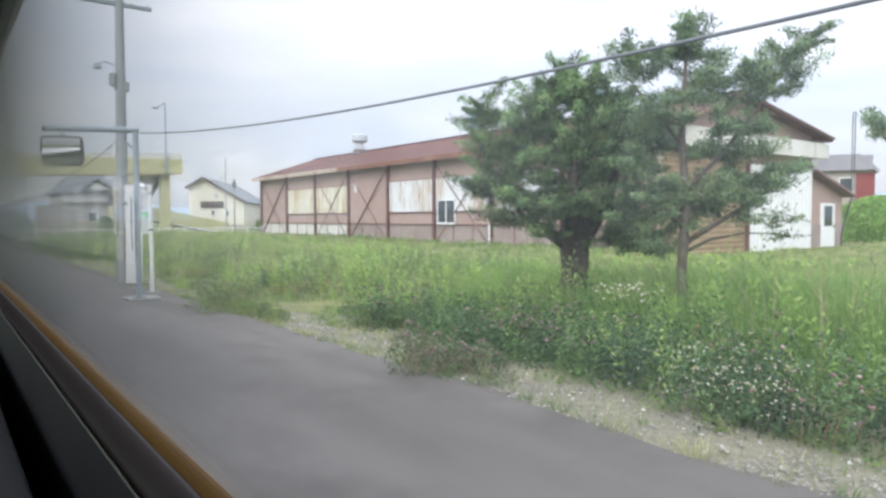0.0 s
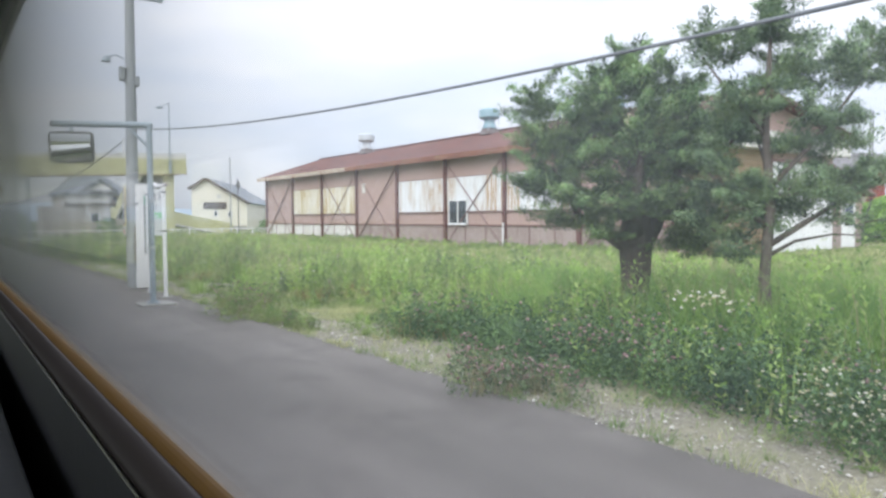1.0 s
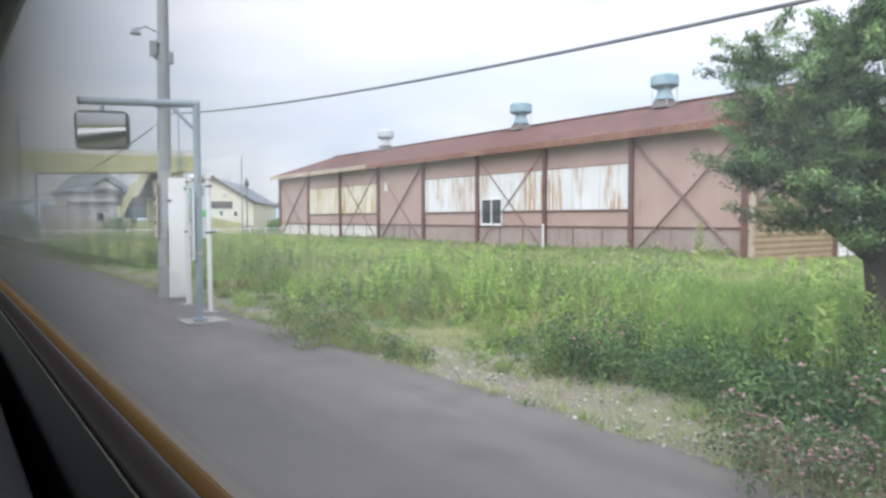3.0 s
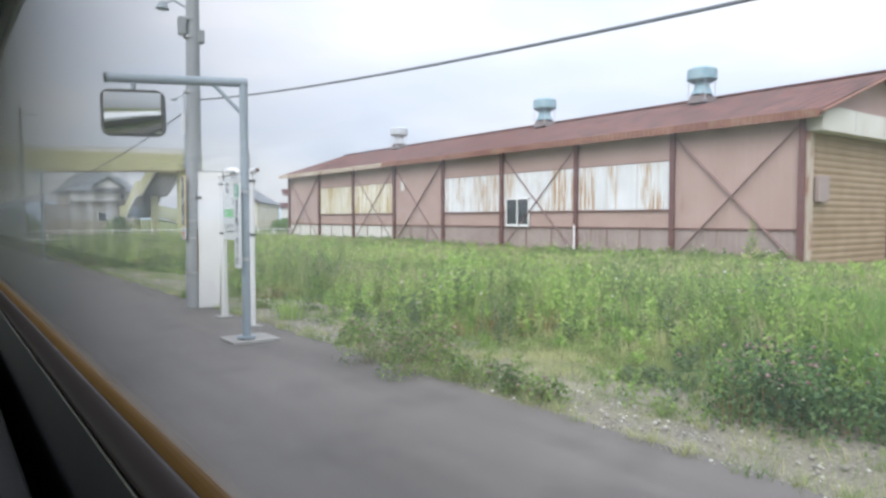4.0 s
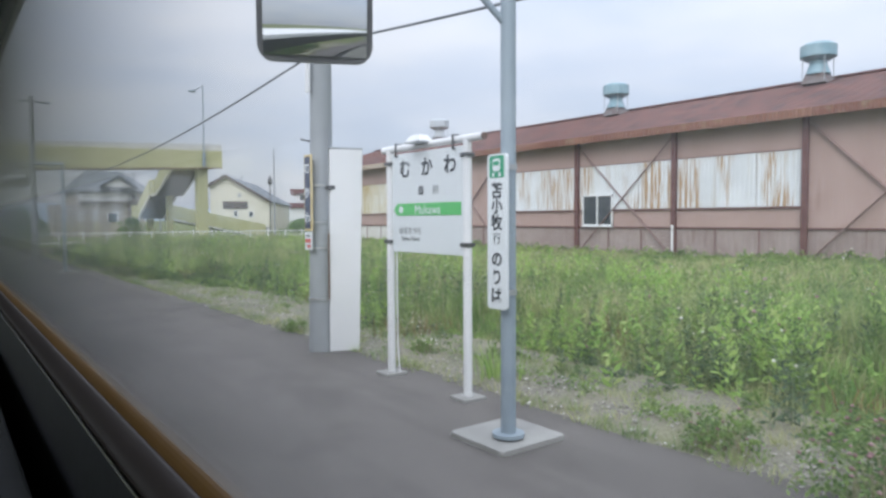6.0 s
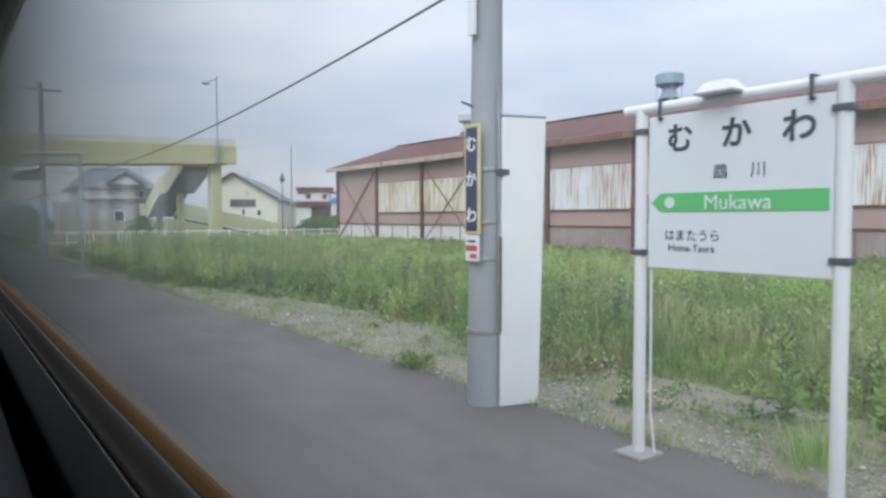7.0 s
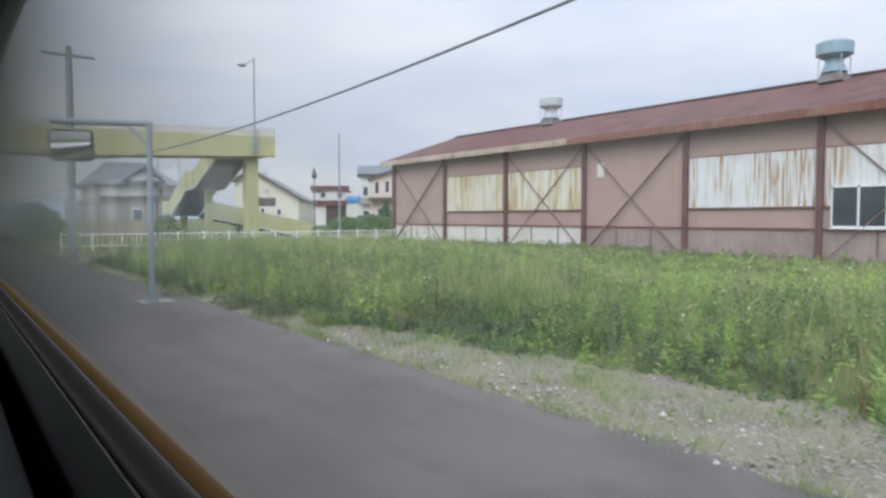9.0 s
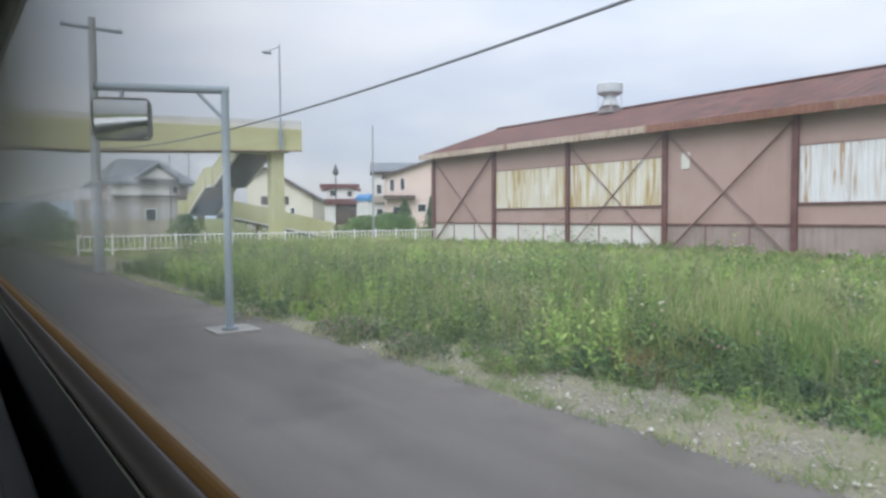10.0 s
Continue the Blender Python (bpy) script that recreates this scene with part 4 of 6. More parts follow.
def build_name_board():
    s = thing("station_name_board", (3.63, 15.512, 0), "white station name board on two white posts", "station sign")
    for y in (0.620, -0.588):
        part("post", rods(((0, y, 0.02), (0, y, 2.235), 0.038), seg=18), "white_paint", s)
        part("footing", boxes((-0.12, 0.12, y - 0.11, y + 0.11, -0.01, 0.03), bevel=0.01), "concrete", s)
        for z in (1.33, 2.095):
            part("clamp", boxes((-0.048, 0.048, y - 0.05, y + 0.05, z - 0.018, z + 0.018), bevel=0.008), "dark_metal", s)
    part("top_pipe", rods(((0, 0.74, 2.235), (0, -0.80, 2.235), 0.034), seg=18), "white_paint", s)
    part("pipe_end", rods(((0, -0.80, 2.235), (0, -0.815, 2.235), 0.030), seg=18), "rust_metal", s)
    for y in (0.46, -0.44):
        part("hanger", boxes((-0.046, -0.037, y - 0.010, y + 0.010, 2.15, 2.28), (-0.046, 0.046, y - 0.010, y + 0.010, 2.271, 2.28), (-0.046, -0.021, y - 0.010, y + 0.010, 2.15, 2.165)), "dark_metal", s)
    lamp = bmesh.new()
    bmesh.ops.create_cone(lamp, cap_ends=True, segments=4, radius1=0.145, radius2=0.085, depth=0.06, matrix=Matrix.Translation((-0.05, 0.05, 2.290)) @ Matrix.Diagonal((0.8, 1.15, 1, 1)) @ Matrix.Rotation(radians(45), 4, "Z"))
    part("lamp_hood", lamp, "white_paint", s, "white lamp hood over the board")
    part("lamp_tray", boxes((-0.14, 0.04, -0.07, 0.17, 2.246, 2.259)), "galv", s)
    part("cable_tube", rods(((0.03, 0.555, 0.30), (0.03, 0.56, 1.28), 0.008), ((0.03, 0.52, 0.04), (0.03, 0.555, 0.30), 0.008), seg=6), "white_paint", s)
    bd = part("board", boxes((-0.02, 0.02, -0.550, 0.552, 1.235, 2.178), bevel=0.006), "sign_white", s, "white enamel board with dark lettering")
    f = -0.0225
    for ch, y in (("む", 0.328), ("か", -0.030), ("わ", -0.372)):
        letters(ch, 0.185, "ink", bd, f, y, 2.033)
    letters("鵡", 0.095, "ink", bd, f, 0.065, 1.815)
    letters("川", 0.095, "ink", bd, f, -0.155, 1.815)
    bm = bmesh.new()
    prism(bm, [(-0.530, 1.585), (-0.530, 1.70), (0.46, 1.70), (0.525, 1.6425), (0.46, 1.585)], "x", f - 0.0015, f + 0.002)
    band = part("green_band", bm, "sign_green", bd, "green arrow band")
    part("disc", rods(((f - 0.003, 0.395, 1.6425), (f - 0.0017, 0.395, 1.6425), 0.034), seg=24), "sign_white", band)
    letters("Mukawa", 0.122, "sign_white", band, f - 0.003, -0.040, 1.640)
    letters("はまたうら", 0.075, "ink", bd, f, 0.245, 1.445)
    letters("Hama-Taura", 0.062, "ink", bd, f, 0.245, 1.368)
    return s


build_name_board()


def build_pole(at, height_m, full, lean=0.0):
    p = thing("utility_pole", at, "grey concrete utility pole with a steel crossarm", "utility pole", "utility poles along the platform")
    part("shaft", rods(((0, 0, -0.1), (lean, 0, height_m), 0.150, 0.095), seg=24), "concrete_pole", p)
    part("crossarm", boxes((-0.78, 0.78, -0.05, 0.05, height_m - 0.32, height_m - 0.24)), "steel_grey", p)
    for x in (-0.7, -0.35, 0.35, 0.7):
        part("insulator", rods(((x, 0, height_m - 0.24), (x, 0, height_m - 0.12), 0.035, 0.025), seg=10), "white_paint", p)
    if full:
        part("lamp_bracket", rods(((-0.08, -0.02, 5.20), (-0.28, -0.02, 5.28), 0.016), ((-0.28, -0.02, 5.28), (-0.42, -0.02, 5.20), 0.016), seg=8), "steel_grey", p)
        bm = bmesh.new()
        bmesh.ops.create_cone(bm, cap_ends=True, segments=18, radius1=0.11, radius2=0.05, depth=0.12, matrix=Matrix.Translation((-0.46, -0.02, 5.16)))
        part("lamp_shade", bm, "steel_grey", p, "small round lamp shade")
        part("switch_box", boxes((-0.20, -0.09, -0.10, 0.06, 4.72, 5.02), bevel=0.01), "concrete_pole", p)
        part("switch_box", boxes((0.10, 0.22, -0.10, 0.06, 4.62, 4.84), bevel=0.01), "concrete_pole", p)
        for z in (0.62, 1.22, 1.52, 1.95, 3.76, 4.7, 5.0):
            r = 0.150 - 0.055 * z / height_m
            part("band", rods(((0, 0, z - 0.015), (0, 0, z + 0.015), r + 0.006), seg=24), "galv", p)
        part("notice", boxes((-0.16, -0.138, -0.06, 0.03, 3.02, 3.42)), "white_paint", p, "small white plate")
        part("bracket", boxes((0.0, 0.09, -0.205, -0.130, 1.90, 1.945)), "dark_metal", p, "dark clamp")
        part("rod", rods(((0.012, -0.185, 0.62), (0.012, -0.185, 1.40), 0.011), seg=8), "rust_metal", p, "rusty earth rod")
        part("conduit", rods(((0.03, -0.160, 0.05), (0.02, -0.150, 2.6), 0.012), seg=8), "concrete_pole", p)
        part("peg", rods(((-0.05, 0.05, 2.46), (-0.24, 0.0, 2.48), 0.010), seg=6), "dark_metal", p)
        x = -0.185
        pl = part("name_plate", boxes((x - 0.004, x + 0.018, -0.152, 0.032, 1.42, 2.30), bevel=0.006), "gold", p, "narrow navy name plate with a yellow rim")
        part("plate_field", boxes((x - 0.0075, x - 0.0045, -0.130, 0.010, 1.445, 2.275)), "navy", pl)
        for ch, z in (("む", 2.145), ("か", 1.865), ("わ", 1.575)):
            letters(ch, 0.135, "sign_white", pl, x - 0.009, -0.06, z)
        ad = part("small_plate", boxes((x - 0.004, x + 0.014, -0.145, 0.025, 1.20, 1.41), bevel=0.008), "sign_white", p, "small white plate with red bars")
        part("bar", boxes((x - 0.007, x - 0.0045, -0.105, -0.015, 1.355, 1.372)), "ink", ad)
        part("bar", boxes((x - 0.007, x - 0.0045, -0.130, 0.010, 1.285, 1.330)), "red_ink", ad)
        part("bar", boxes((x - 0.007, x - 0.0045, -0.125, -0.04, 1.225, 1.262)), "red_ink", ad)
    return p


build_pole((3.65, 17.70, 0), 6.95, True, 0.06)
build_pole((3.60, 45.4, 0), 7.1, False)
build_pole((3.75, -17.5, 0), 6.95, False)

cab = thing("white_cabinet", (3.86, 17.52, 0), "tall narrow white steel cabinet beside the concrete pole", "cabinet", turn=-18)
bm = bmesh.new()
prism(bm, [(-0.185, 0.0), (0.165, 0.0), (0.225, 2.37), (-0.165, 2.37)], "y", -0.06, 0.09)
bmesh.ops.bevel(bm, geom=list(bm.edges), offset=0.010, segments=2, affect="EDGES", profile=0.5)
part("body", bm, "white_paint", cab)
part("cap", boxes((-0.170, 0.230, -0.065, 0.095, 2.372, 2.39), bevel=0.006), "galv", cab)


def build_cable():
    cu = bpy.data.curves.new("overhead_cable", "CURVE")
    cu.dimensions, cu.bevel_depth, cu.bevel_resolution = "3D", 0.0135, 2
    for pts in ([(3.80, y, 1.53 + 0.974 * (1.13 + 0.0034 * (y - 0.2) ** 2)) for y in np.linspace(-17.4, 17.7, 41)], [(3.76, y, 1.53 + 0.964 * (1.44 + 0.0035 * (y - 32.0) ** 2)) for y in np.linspace(17.74, 45.3, 33)]):
        sp = cu.splines.new("POLY")
        sp.points.add(len(pts) - 1)
        for q, c in zip(sp.points, pts):
            q.co = (*c, 1)
    cu.materials.append(M["cable"])
    tmp = new("overhead_cable", cu)
    me = bpy.data.meshes.new_from_object(tmp.evaluated_get(bpy.context.evaluated_depsgraph_get()))
    bpy.data.objects.remove(tmp)
    ob = new("overhead_cable", me)
    return tagged(ob, "thick dark overhead cable sagging between the concrete poles", "cable")


build_cable()


# ---- footbridge ----
def build_footbridge():
    fb = thing("footbridge", (18.2, 63.2, 0), "pale yellow steel footbridge with a folded stair", "footbridge")
    # local x runs from the end of the deck (0) back over the tracks (negative)
    def P(name, bm, material, label="", parent=fb):
        return part(name, bm, material, parent, label)
    def D(name, bm, material):
        """A piece of the deck, which falls and deepens a little from its end."""
        bmesh.ops.bisect_plane(bm, geom=bm.verts[:] + bm.edges[:] + bm.faces[:], plane_co=(-12, 0, 0), plane_no=(1, 0, 0))
        for v in bm.verts:
            v.co.z += max(v.co.x, -12) * float(np.interp(v.co.z, (5.6, 6.95, 7.47), (0.047, 0.026, 0.040)))
        return part(name, bm, material, fb)
    D("girder", boxes((-42, 0, 0.0, 0.18, 5.66, 6.95), bevel=0.02), "yellow")
    D("girder", boxes((-42, 0, 2.2, 2.38, 5.66, 6.95), bevel=0.02), "yellow")
    D("deck", boxes((-41.9, -0.02, 0.19, 2.19, 5.7, 5.95)), "yellow_shaded")
    D("end_panel", boxes((-0.15, -0.02, 0.19, 2.19, 5.96, 6.95)), "yellow")
    for z in (6.955, 7.40):
        D("rail", boxes((-42, 0, 0.03, 0.12, z, z + 0.07)), "off_white")
        D("rail", boxes((-42, 0, 2.26, 2.35, z, z + 0.07)), "off_white")
    D("upper_panel", boxes((-42, 0.0, 0.06, 0.09, 7.03, 7.34)), "off_white")
    D("upper_panel", boxes((-42, 0.0, 2.29, 2.32, 7.03, 7.34)), "off_white")
    for i in range(24):
        D("rail_post", boxes((-1.8 * i - 0.08, -1.8 * i - 0.02, 0.04, 0.11, 6.952, 7.395)), "off_white")
    D("girder_lip", boxes((-42, 0.02, -0.05, 0.2, 5.60, 5.657)), "brace")
    P("column", boxes((-1.75, -0.95, 0.55, 1.35, -0.1, 5.64), bevel=0.04), "yellow")
    P("column", boxes((-16.5, -15.7, 0.55, 1.35, -0.1, 5.64), bevel=0.04), "yellow")
    # the upper flight runs on away from the deck, the lower one turns off beside it
    def flight(axis, p0, z0, p1, z1, q0, q1, n=16):
        """A stair along axis from p0 to p1, between q0 and q1 across."""
        def at(p, q, z):
            return (p, q, z) if axis == "x" else (q, p, z)
        def slab(lo, hi, qa, qb):
            bm = bmesh.new()
            prism(bm, [(p0, z0 + lo), (p0, z0 + hi), (p1, z1 + hi), (p1, z1 + lo)], "y" if axis == "x" else "x", qa, qb)
            return bm
        fl = P("stair_flight", slab(-0.42, -0.26, q0 + 0.08, q1 - 0.08), "yellow_shaded", "stair flight with a ribbed underside in shade colour")
        for i in range(n):
            u = (i + 0.5) / n
            p, z = p0 + (p1 - p0) * u, z0 + (z1 - z0) * u
            h = abs(p1 - p0) / n * 0.55
            a, b = at(p - h, q0 + 0.08, z - 0.2), at(p + h, q1 - 0.08, z - 0.12)
            P("tread", boxes((min(a[0], b[0]), max(a[0], b[0]), min(a[1], b[1]), max(a[1], b[1]), a[2], b[2])), "concrete", parent=fl)
            P("rib", boxes((min(a[0], b[0]), max(a[0], b[0]) - (0.7 * 2 * h if axis == "x" else 0), min(a[1], b[1]), max(a[1], b[1]) - (0.7 * 2 * h if axis == "y" else 0), z - 0.50, z - 0.40)), "yellow_shaded", parent=fl)
        for q in (q0, q1):
            P("parapet", slab(-0.30, 0.88, q - 0.04, q + 0.04), "yellow", parent=fl)
            P("string_course", slab(-0.47, -0.305, q - 0.07, q + 0.07), "off_white", parent=fl)
            P("coping", slab(0.885, 0.95, q - 0.05, q + 0.05), "yellow", parent=fl)
        return fl
    flight("y", 2.45, 5.85, 7.0, 4.1, -3.2, -1.05)
    P("landing", boxes((-3.3, -1.15, 7.0, 8.2, 3.65, 3.85)), "yellow_shaded")
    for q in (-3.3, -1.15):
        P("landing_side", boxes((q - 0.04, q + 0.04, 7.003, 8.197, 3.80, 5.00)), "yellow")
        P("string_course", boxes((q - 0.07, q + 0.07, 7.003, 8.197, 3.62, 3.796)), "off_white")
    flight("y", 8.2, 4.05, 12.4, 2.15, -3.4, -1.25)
    P("landing", boxes((-3.4, -0.6, 12.4, 14.6, 1.75, 1.95)), "yellow_shaded")
    P("landing_side", boxes((-3.5, -3.4, 12.4, 14.6, 1.66, 2.90)), "yellow")
    flight("x", -0.6, 2.05, 8.6, 0.15, 12.5, 14.5)
    P("stair_post", boxes((-2.25, -1.75, 7.3, 7.8, -0.1, 3.74), bevel=0.03), "yellow")
    P("stair_post", boxes((-2.4, -1.9, 13.2, 13.7, -0.1, 1.74), bevel=0.03), "yellow")
    P("stair_post", boxes((2.2, 2.6, 13.2, 13.7, -0.1, 0.95), bevel=0.03), "yellow")
    return fb


build_footbridge()
lampost = thing("street_lamp", (16.75, 63.05, 5.66), "slim grey lamp post fixed to the footbridge", "street lamp")
part("pole", rods(((0, 0, 0), (0, 0, 6.25), 0.06, 0.045)), "steel_grey", lampost)
part("bracket", boxes((-0.09, 0.09, -0.09, 0.148, 0.02, 1.1)), "steel_grey", lampost)
part("arm", rods(((0, 0, 6.1), (-0.7, 0, 5.75), 0.028)), "steel_grey", lampost)
bm = bmesh.new()
bmesh.ops.create_uvsphere(bm, u_segments=14, v_segments=8, radius=1, matrix=Matrix.Translation((-0.8, 0, 5.66)) @ Matrix.Diagonal((0.32, 0.15, 0.10, 1)))
part("lamp_head", bm, "steel_grey", lampost, "flat oval lamp head", True)


# ---- fence ----
def build_fence():
    f = thing("railing_fence", (4.5, 55.0, -0.02), "low white railing fence across the end of the meadow", "fence")
    n = 14
    for i in range(n + 1):
        part("post", boxes((i * 1.27 - 0.04, i * 1.27 + 0.04, -0.04, 0.04, 0, 0.93)), "white_paint", f)
    for z in (0.25, 0.80):
        part("rail", boxes((0, n * 1.27, -0.025, 0.025, z, z + 0.06)), "white_paint", f)
    for i in range(n * 6):
        if i % 6:
            part("slat", boxes((i * 1.27 / 6 - 0.012, i * 1.27 / 6 + 0.012, -0.012, 0.012, 0.311, 0.799)), "white_paint", f)


build_fence()


# ---- houses beyond the meadow ----
def build_house(at, label, outline, depth, wall, roof, windows, eaves=0.45, trim="brown_trim", extra=(), turn=0):
    """A house whose front gable or eave outline (x, z) faces the railway; windows are (x0, x1, z0, z1) on the front."""
    h = thing("house", at, label, "house", turn=turn)
    bm = bmesh.new()
    prism(bm, outline, "y", 0, depth)
    part("wall", bm, wall, h)
    top = [p for p in outline if p[1] > 0.5]
    for (x0, z0), (x1, z1) in zip(top, top[1:]):
        d = Vector((x1 - x0, z1 - z0)).normalized()
        n = Vector((-d.y, d.x)) if d.x > 0 else Vector((d.y, -d.x))
        if abs(d.x) < 0.3:
            continue
        a = Vector((x0, z0)) - d * (eaves if z0 < z1 else 0)
        b = Vector((x1, z1)) + d * (eaves if z1 < z0 else 0)
        bm = bmesh.new()
        prism(bm, [tuple(a + n * 0.01), tuple(b + n * 0.01), tuple(b + n * 0.25), tuple(a + n * 0.25)], "y", -0.6, depth + 0.6)
        rf = part("roof", bm, roof, h)
        bm = bmesh.new()
        prism(bm, [tuple(a - n * 0.12), tuple(b - n * 0.12), tuple(b + n * 0.27), tuple(a + n * 0.27)], "y", -0.68, -0.605)
        part("barge_board", bm, trim, rf)
    for x0, x1, z0, z1 in windows:
        w = part("window", boxes((x0, x1, -0.06, -0.004, z0, z1)), "window_dark", h)
        part("window_frame", boxes((x0 - 0.1, x0, -0.1, -0.003, z0 - 0.1, z1 + 0.1), (x1, x1 + 0.1, -0.1, -0.003, z0 - 0.1, z1 + 0.1), (x0, x1, -0.1, -0.003, z1, z1 + 0.1), (x0, x1, -0.14, -0.003, z0 - 0.1, z0)), "white_paint", w)
    for name, spec, material in extra:
        part(name, boxes(spec, bevel=0.02), material, h)
    return h


build_house((41.1, 109, 0), "long cream stucco hall with a grey roof and brown trim", [(-8.7, -0.2), (0.0, -0.2), (0.0, 4.35), (-6.35, 8.15), (-8.7, 6.75)], 30, "cream", "grey_roof",
            [(-2.95, -2.45, 2.05, 2.80), (-5.15, -4.75, 2.1, 2.95)], extra=(("shop_sign", (-6.85, -3.2, -0.15, -0.01, 3.3, 4.4), "brown_trim"), ("vent", (-4.65, -4.1, -0.08, -0.01, 5.0, 5.65), "galv"), ("plinth", (-8.72, 0.02, -0.05, -0.003, -0.2, 0.55), "concrete")), turn=-30)
build_house((69.5, 160, 0), "white house with a dark red metal roof over a dark porch", [(-0.1, -0.2), (6.0, -0.2), (6.0, 7.75), (3.0, 8.3), (-0.1, 7.75)], 9, "white_wall", "red_roof",
            [(0.6, 1.7, 6.2, 7.4), (4.4, 5.4, 6.1, 7.3)], eaves=1.4, trim="red_roof", extra=(("roof_edge", (-1.6, 7.1, -0.72, -0.685, 7.95, 8.85), "red_roof"), ("porch_roof", (-2.2, 8.1, -2.4, -0.01, 4.3, 5.5), "red_roof"), ("porch_wall", (-1.7, 1.85, -1.8, -0.02, -0.2, 4.28), "white_wall"), ("porch_recess", (1.87, 7.2, -1.5, -0.02, -0.2, 4.28), "brown_trim"), ("porch_pier", (7.22, 8.0, -1.8, -0.02, -0.2, 4.28), "red_roof")), turn=-30)
slate = build_house((58.6, 122, 0), "pale house with a slate grey metal roof", [(0.1, -0.2), (8.0, -0.2), (8.0, 8.75), (0.1, 8.75)], 9, "white_wall", "grey_roof",
            [(0.5, 1.3, 5.4, 6.9), (0.5, 1.5, 1.2, 2.8)], extra=(("balcony", (0.0, 2.2, -0.9, -0.01, 3.9, 5.0), "beige_wall"),), turn=-30)
bm = bmesh.new()
prism(bm, [(-0.9, 9.01), (-0.9, 9.10), (3.6, 10.85), (5.4, 10.85), (9.9, 9.10), (9.9, 9.01)], "x", -0.5, 8.6)
part("upper_roof", bm, "grey_roof", slate)
build_house((54.85, 112, 0), "pale pink two-storey house with a brown sloping roof", [(0.0, -0.2), (11.0, -0.2), (11.0, 9.4), (7.9, 10.4), (0.0, 7.75)], 7, "pink_wall", "brown_trim",
            [(0.55, 1.15, 5.45, 7.2), (2.15, 2.75, 5.6, 7.35), (4.8, 6.0, 2.3, 3.4), (1.0, 2.2, 1.0, 3.0)], extra=(("canopy", (-0.5, 4.3, -1.6, -0.01, 4.15, 4.75), "brown_trim"),), turn=-30)


def build_hip_house():
    """A low house under a hipped roof, with a white gabled front over a pale upper band."""
    h = thing("house", (11.0, 85, 0), "grey-beige house with a dark hipped roof and white gable", "house")
    part("wall", boxes((0.4, 6.6, 0, 9, -0.2, 4.4)), "beige_wall", h)
    part("upper_band", boxes((0.45, 2.75, -0.35, -0.004, 3.45, 4.30), bevel=0.02), "white_wall", h, "white upper wall band")
    part("upper_wall", boxes((2.76, 5.2, -0.25, -0.004, 3.5, 4.85), bevel=0.02), "white_wall", h)
    part("band_sill", boxes((0.35, 6.65, -0.42, -0.004, 3.36, 3.446)), "brown_trim", h)
    bm = bmesh.new()
    low = [bm.verts.new(c) for c in ((-0.1, -0.7, 4.36), (7.2, -0.7, 4.36), (7.2, 9.7, 4.36), (-0.1, 9.7, 4.36))]
    mid = [bm.verts.new((v.co.x, v.co.y, 4.58)) for v in low]
    top = [bm.verts.new(c) for c in ((1.8, 3.6, 6.75), (5.1, 3.6, 6.75), (5.1, 5.4, 6.75), (1.8, 5.4, 6.75))]
    for lo, hi in ((low, mid), (mid, top)):
        for i in range(4):
            bm.faces.new((lo[i], lo[(i + 1) % 4], hi[(i + 1) % 4], hi[i]))
    bm.faces.new(top)
    bm.faces.new(low[::-1])
    part("roof", bm, "grey_roof", h)
    bm = bmesh.new()
    prism(bm, [(2.55, 4.9), (5.25, 4.9), (3.9, 5.8)], "y", -0.85, 1.5)
    gable = part("gable", bm, "white_wall", h, "white gable over the entrance")
    bm = bmesh.new()
    prism(bm, [(2.15, 4.72), (2.15, 4.95), (3.9, 6.15), (5.65, 4.95), (5.65, 4.72), (3.9, 5.88)], "y", -1.1, 2.2)
    part("gable_roof", bm, "grey_roof", gable)
    part("gable_beam", boxes((2.2, 5.6, -0.95, -0.852, 4.72, 4.88)), "grey_roof", gable)
    for x0, x1, z0, z1 in ((3.05, 3.85, 1.4, 2.3), (5.25, 5.7, 3.75, 4.3)):
        w = part("window", boxes((x0, x1, -0.06, -0.004, z0, z1)), "window_dark", h)
        part("window_frame", boxes((x0 - 0.07, x0, -0.1, -0.003, z0 - 0.07, z1 + 0.07), (x1, x1 + 0.07, -0.1, -0.003, z0 - 0.07, z1 + 0.07), (x0, x1, -0.1, -0.003, z1, z1 + 0.07)), "white_paint", w)
    part("porch_wall", boxes((-1.6, 0.38, 0.5, 5.0, -0.2, 3.1)), "beige_wall", h)
    part("downpipe", rods(((5.0, -0.45, -0.1), (5.0, -0.45, 5.6), 0.06), seg=8), "dark_metal", h, "dark upright pipe")


build_hip_house()
build_house((84.0, 38.5, 0), "grey house with a slate metal roof and a red side wall", [(0, -0.2), (6.9, -0.2), (6.9, 6.9), (5.4, 8.5), (0.6, 8.5), (0, 7.2)], 9, "beige_wall", "slate",
            [(3.4, 4.7, 4.4, 6.0), (1.0, 2.4, 4.4, 6.0)], trim="slate", turn=-64, extra=(("red_wall_panel", (5.0, 6.9, -0.06, -0.004, -0.1, 6.6), "red_wall"), ("roof_apron", (-0.4, 6.6, -0.72, -0.61, 6.9, 8.6), "slate")))
shed = thing("blue_shed", (74.0, 150, 0), "small shed with a bright blue roof", "shed")
part("wall", boxes((0, 1.8, 0, 5, -0.2, 4.9)), "white_wall", shed)
bm = bmesh.new()
prism(bm, [(-0.2, 4.92), (2.0, 4.92), (2.0, 5.7), (0.9, 6.5), (-0.2, 5.7)], "y", -0.4, 5.4)
part("roof", bm, "blue_sheet", shed)


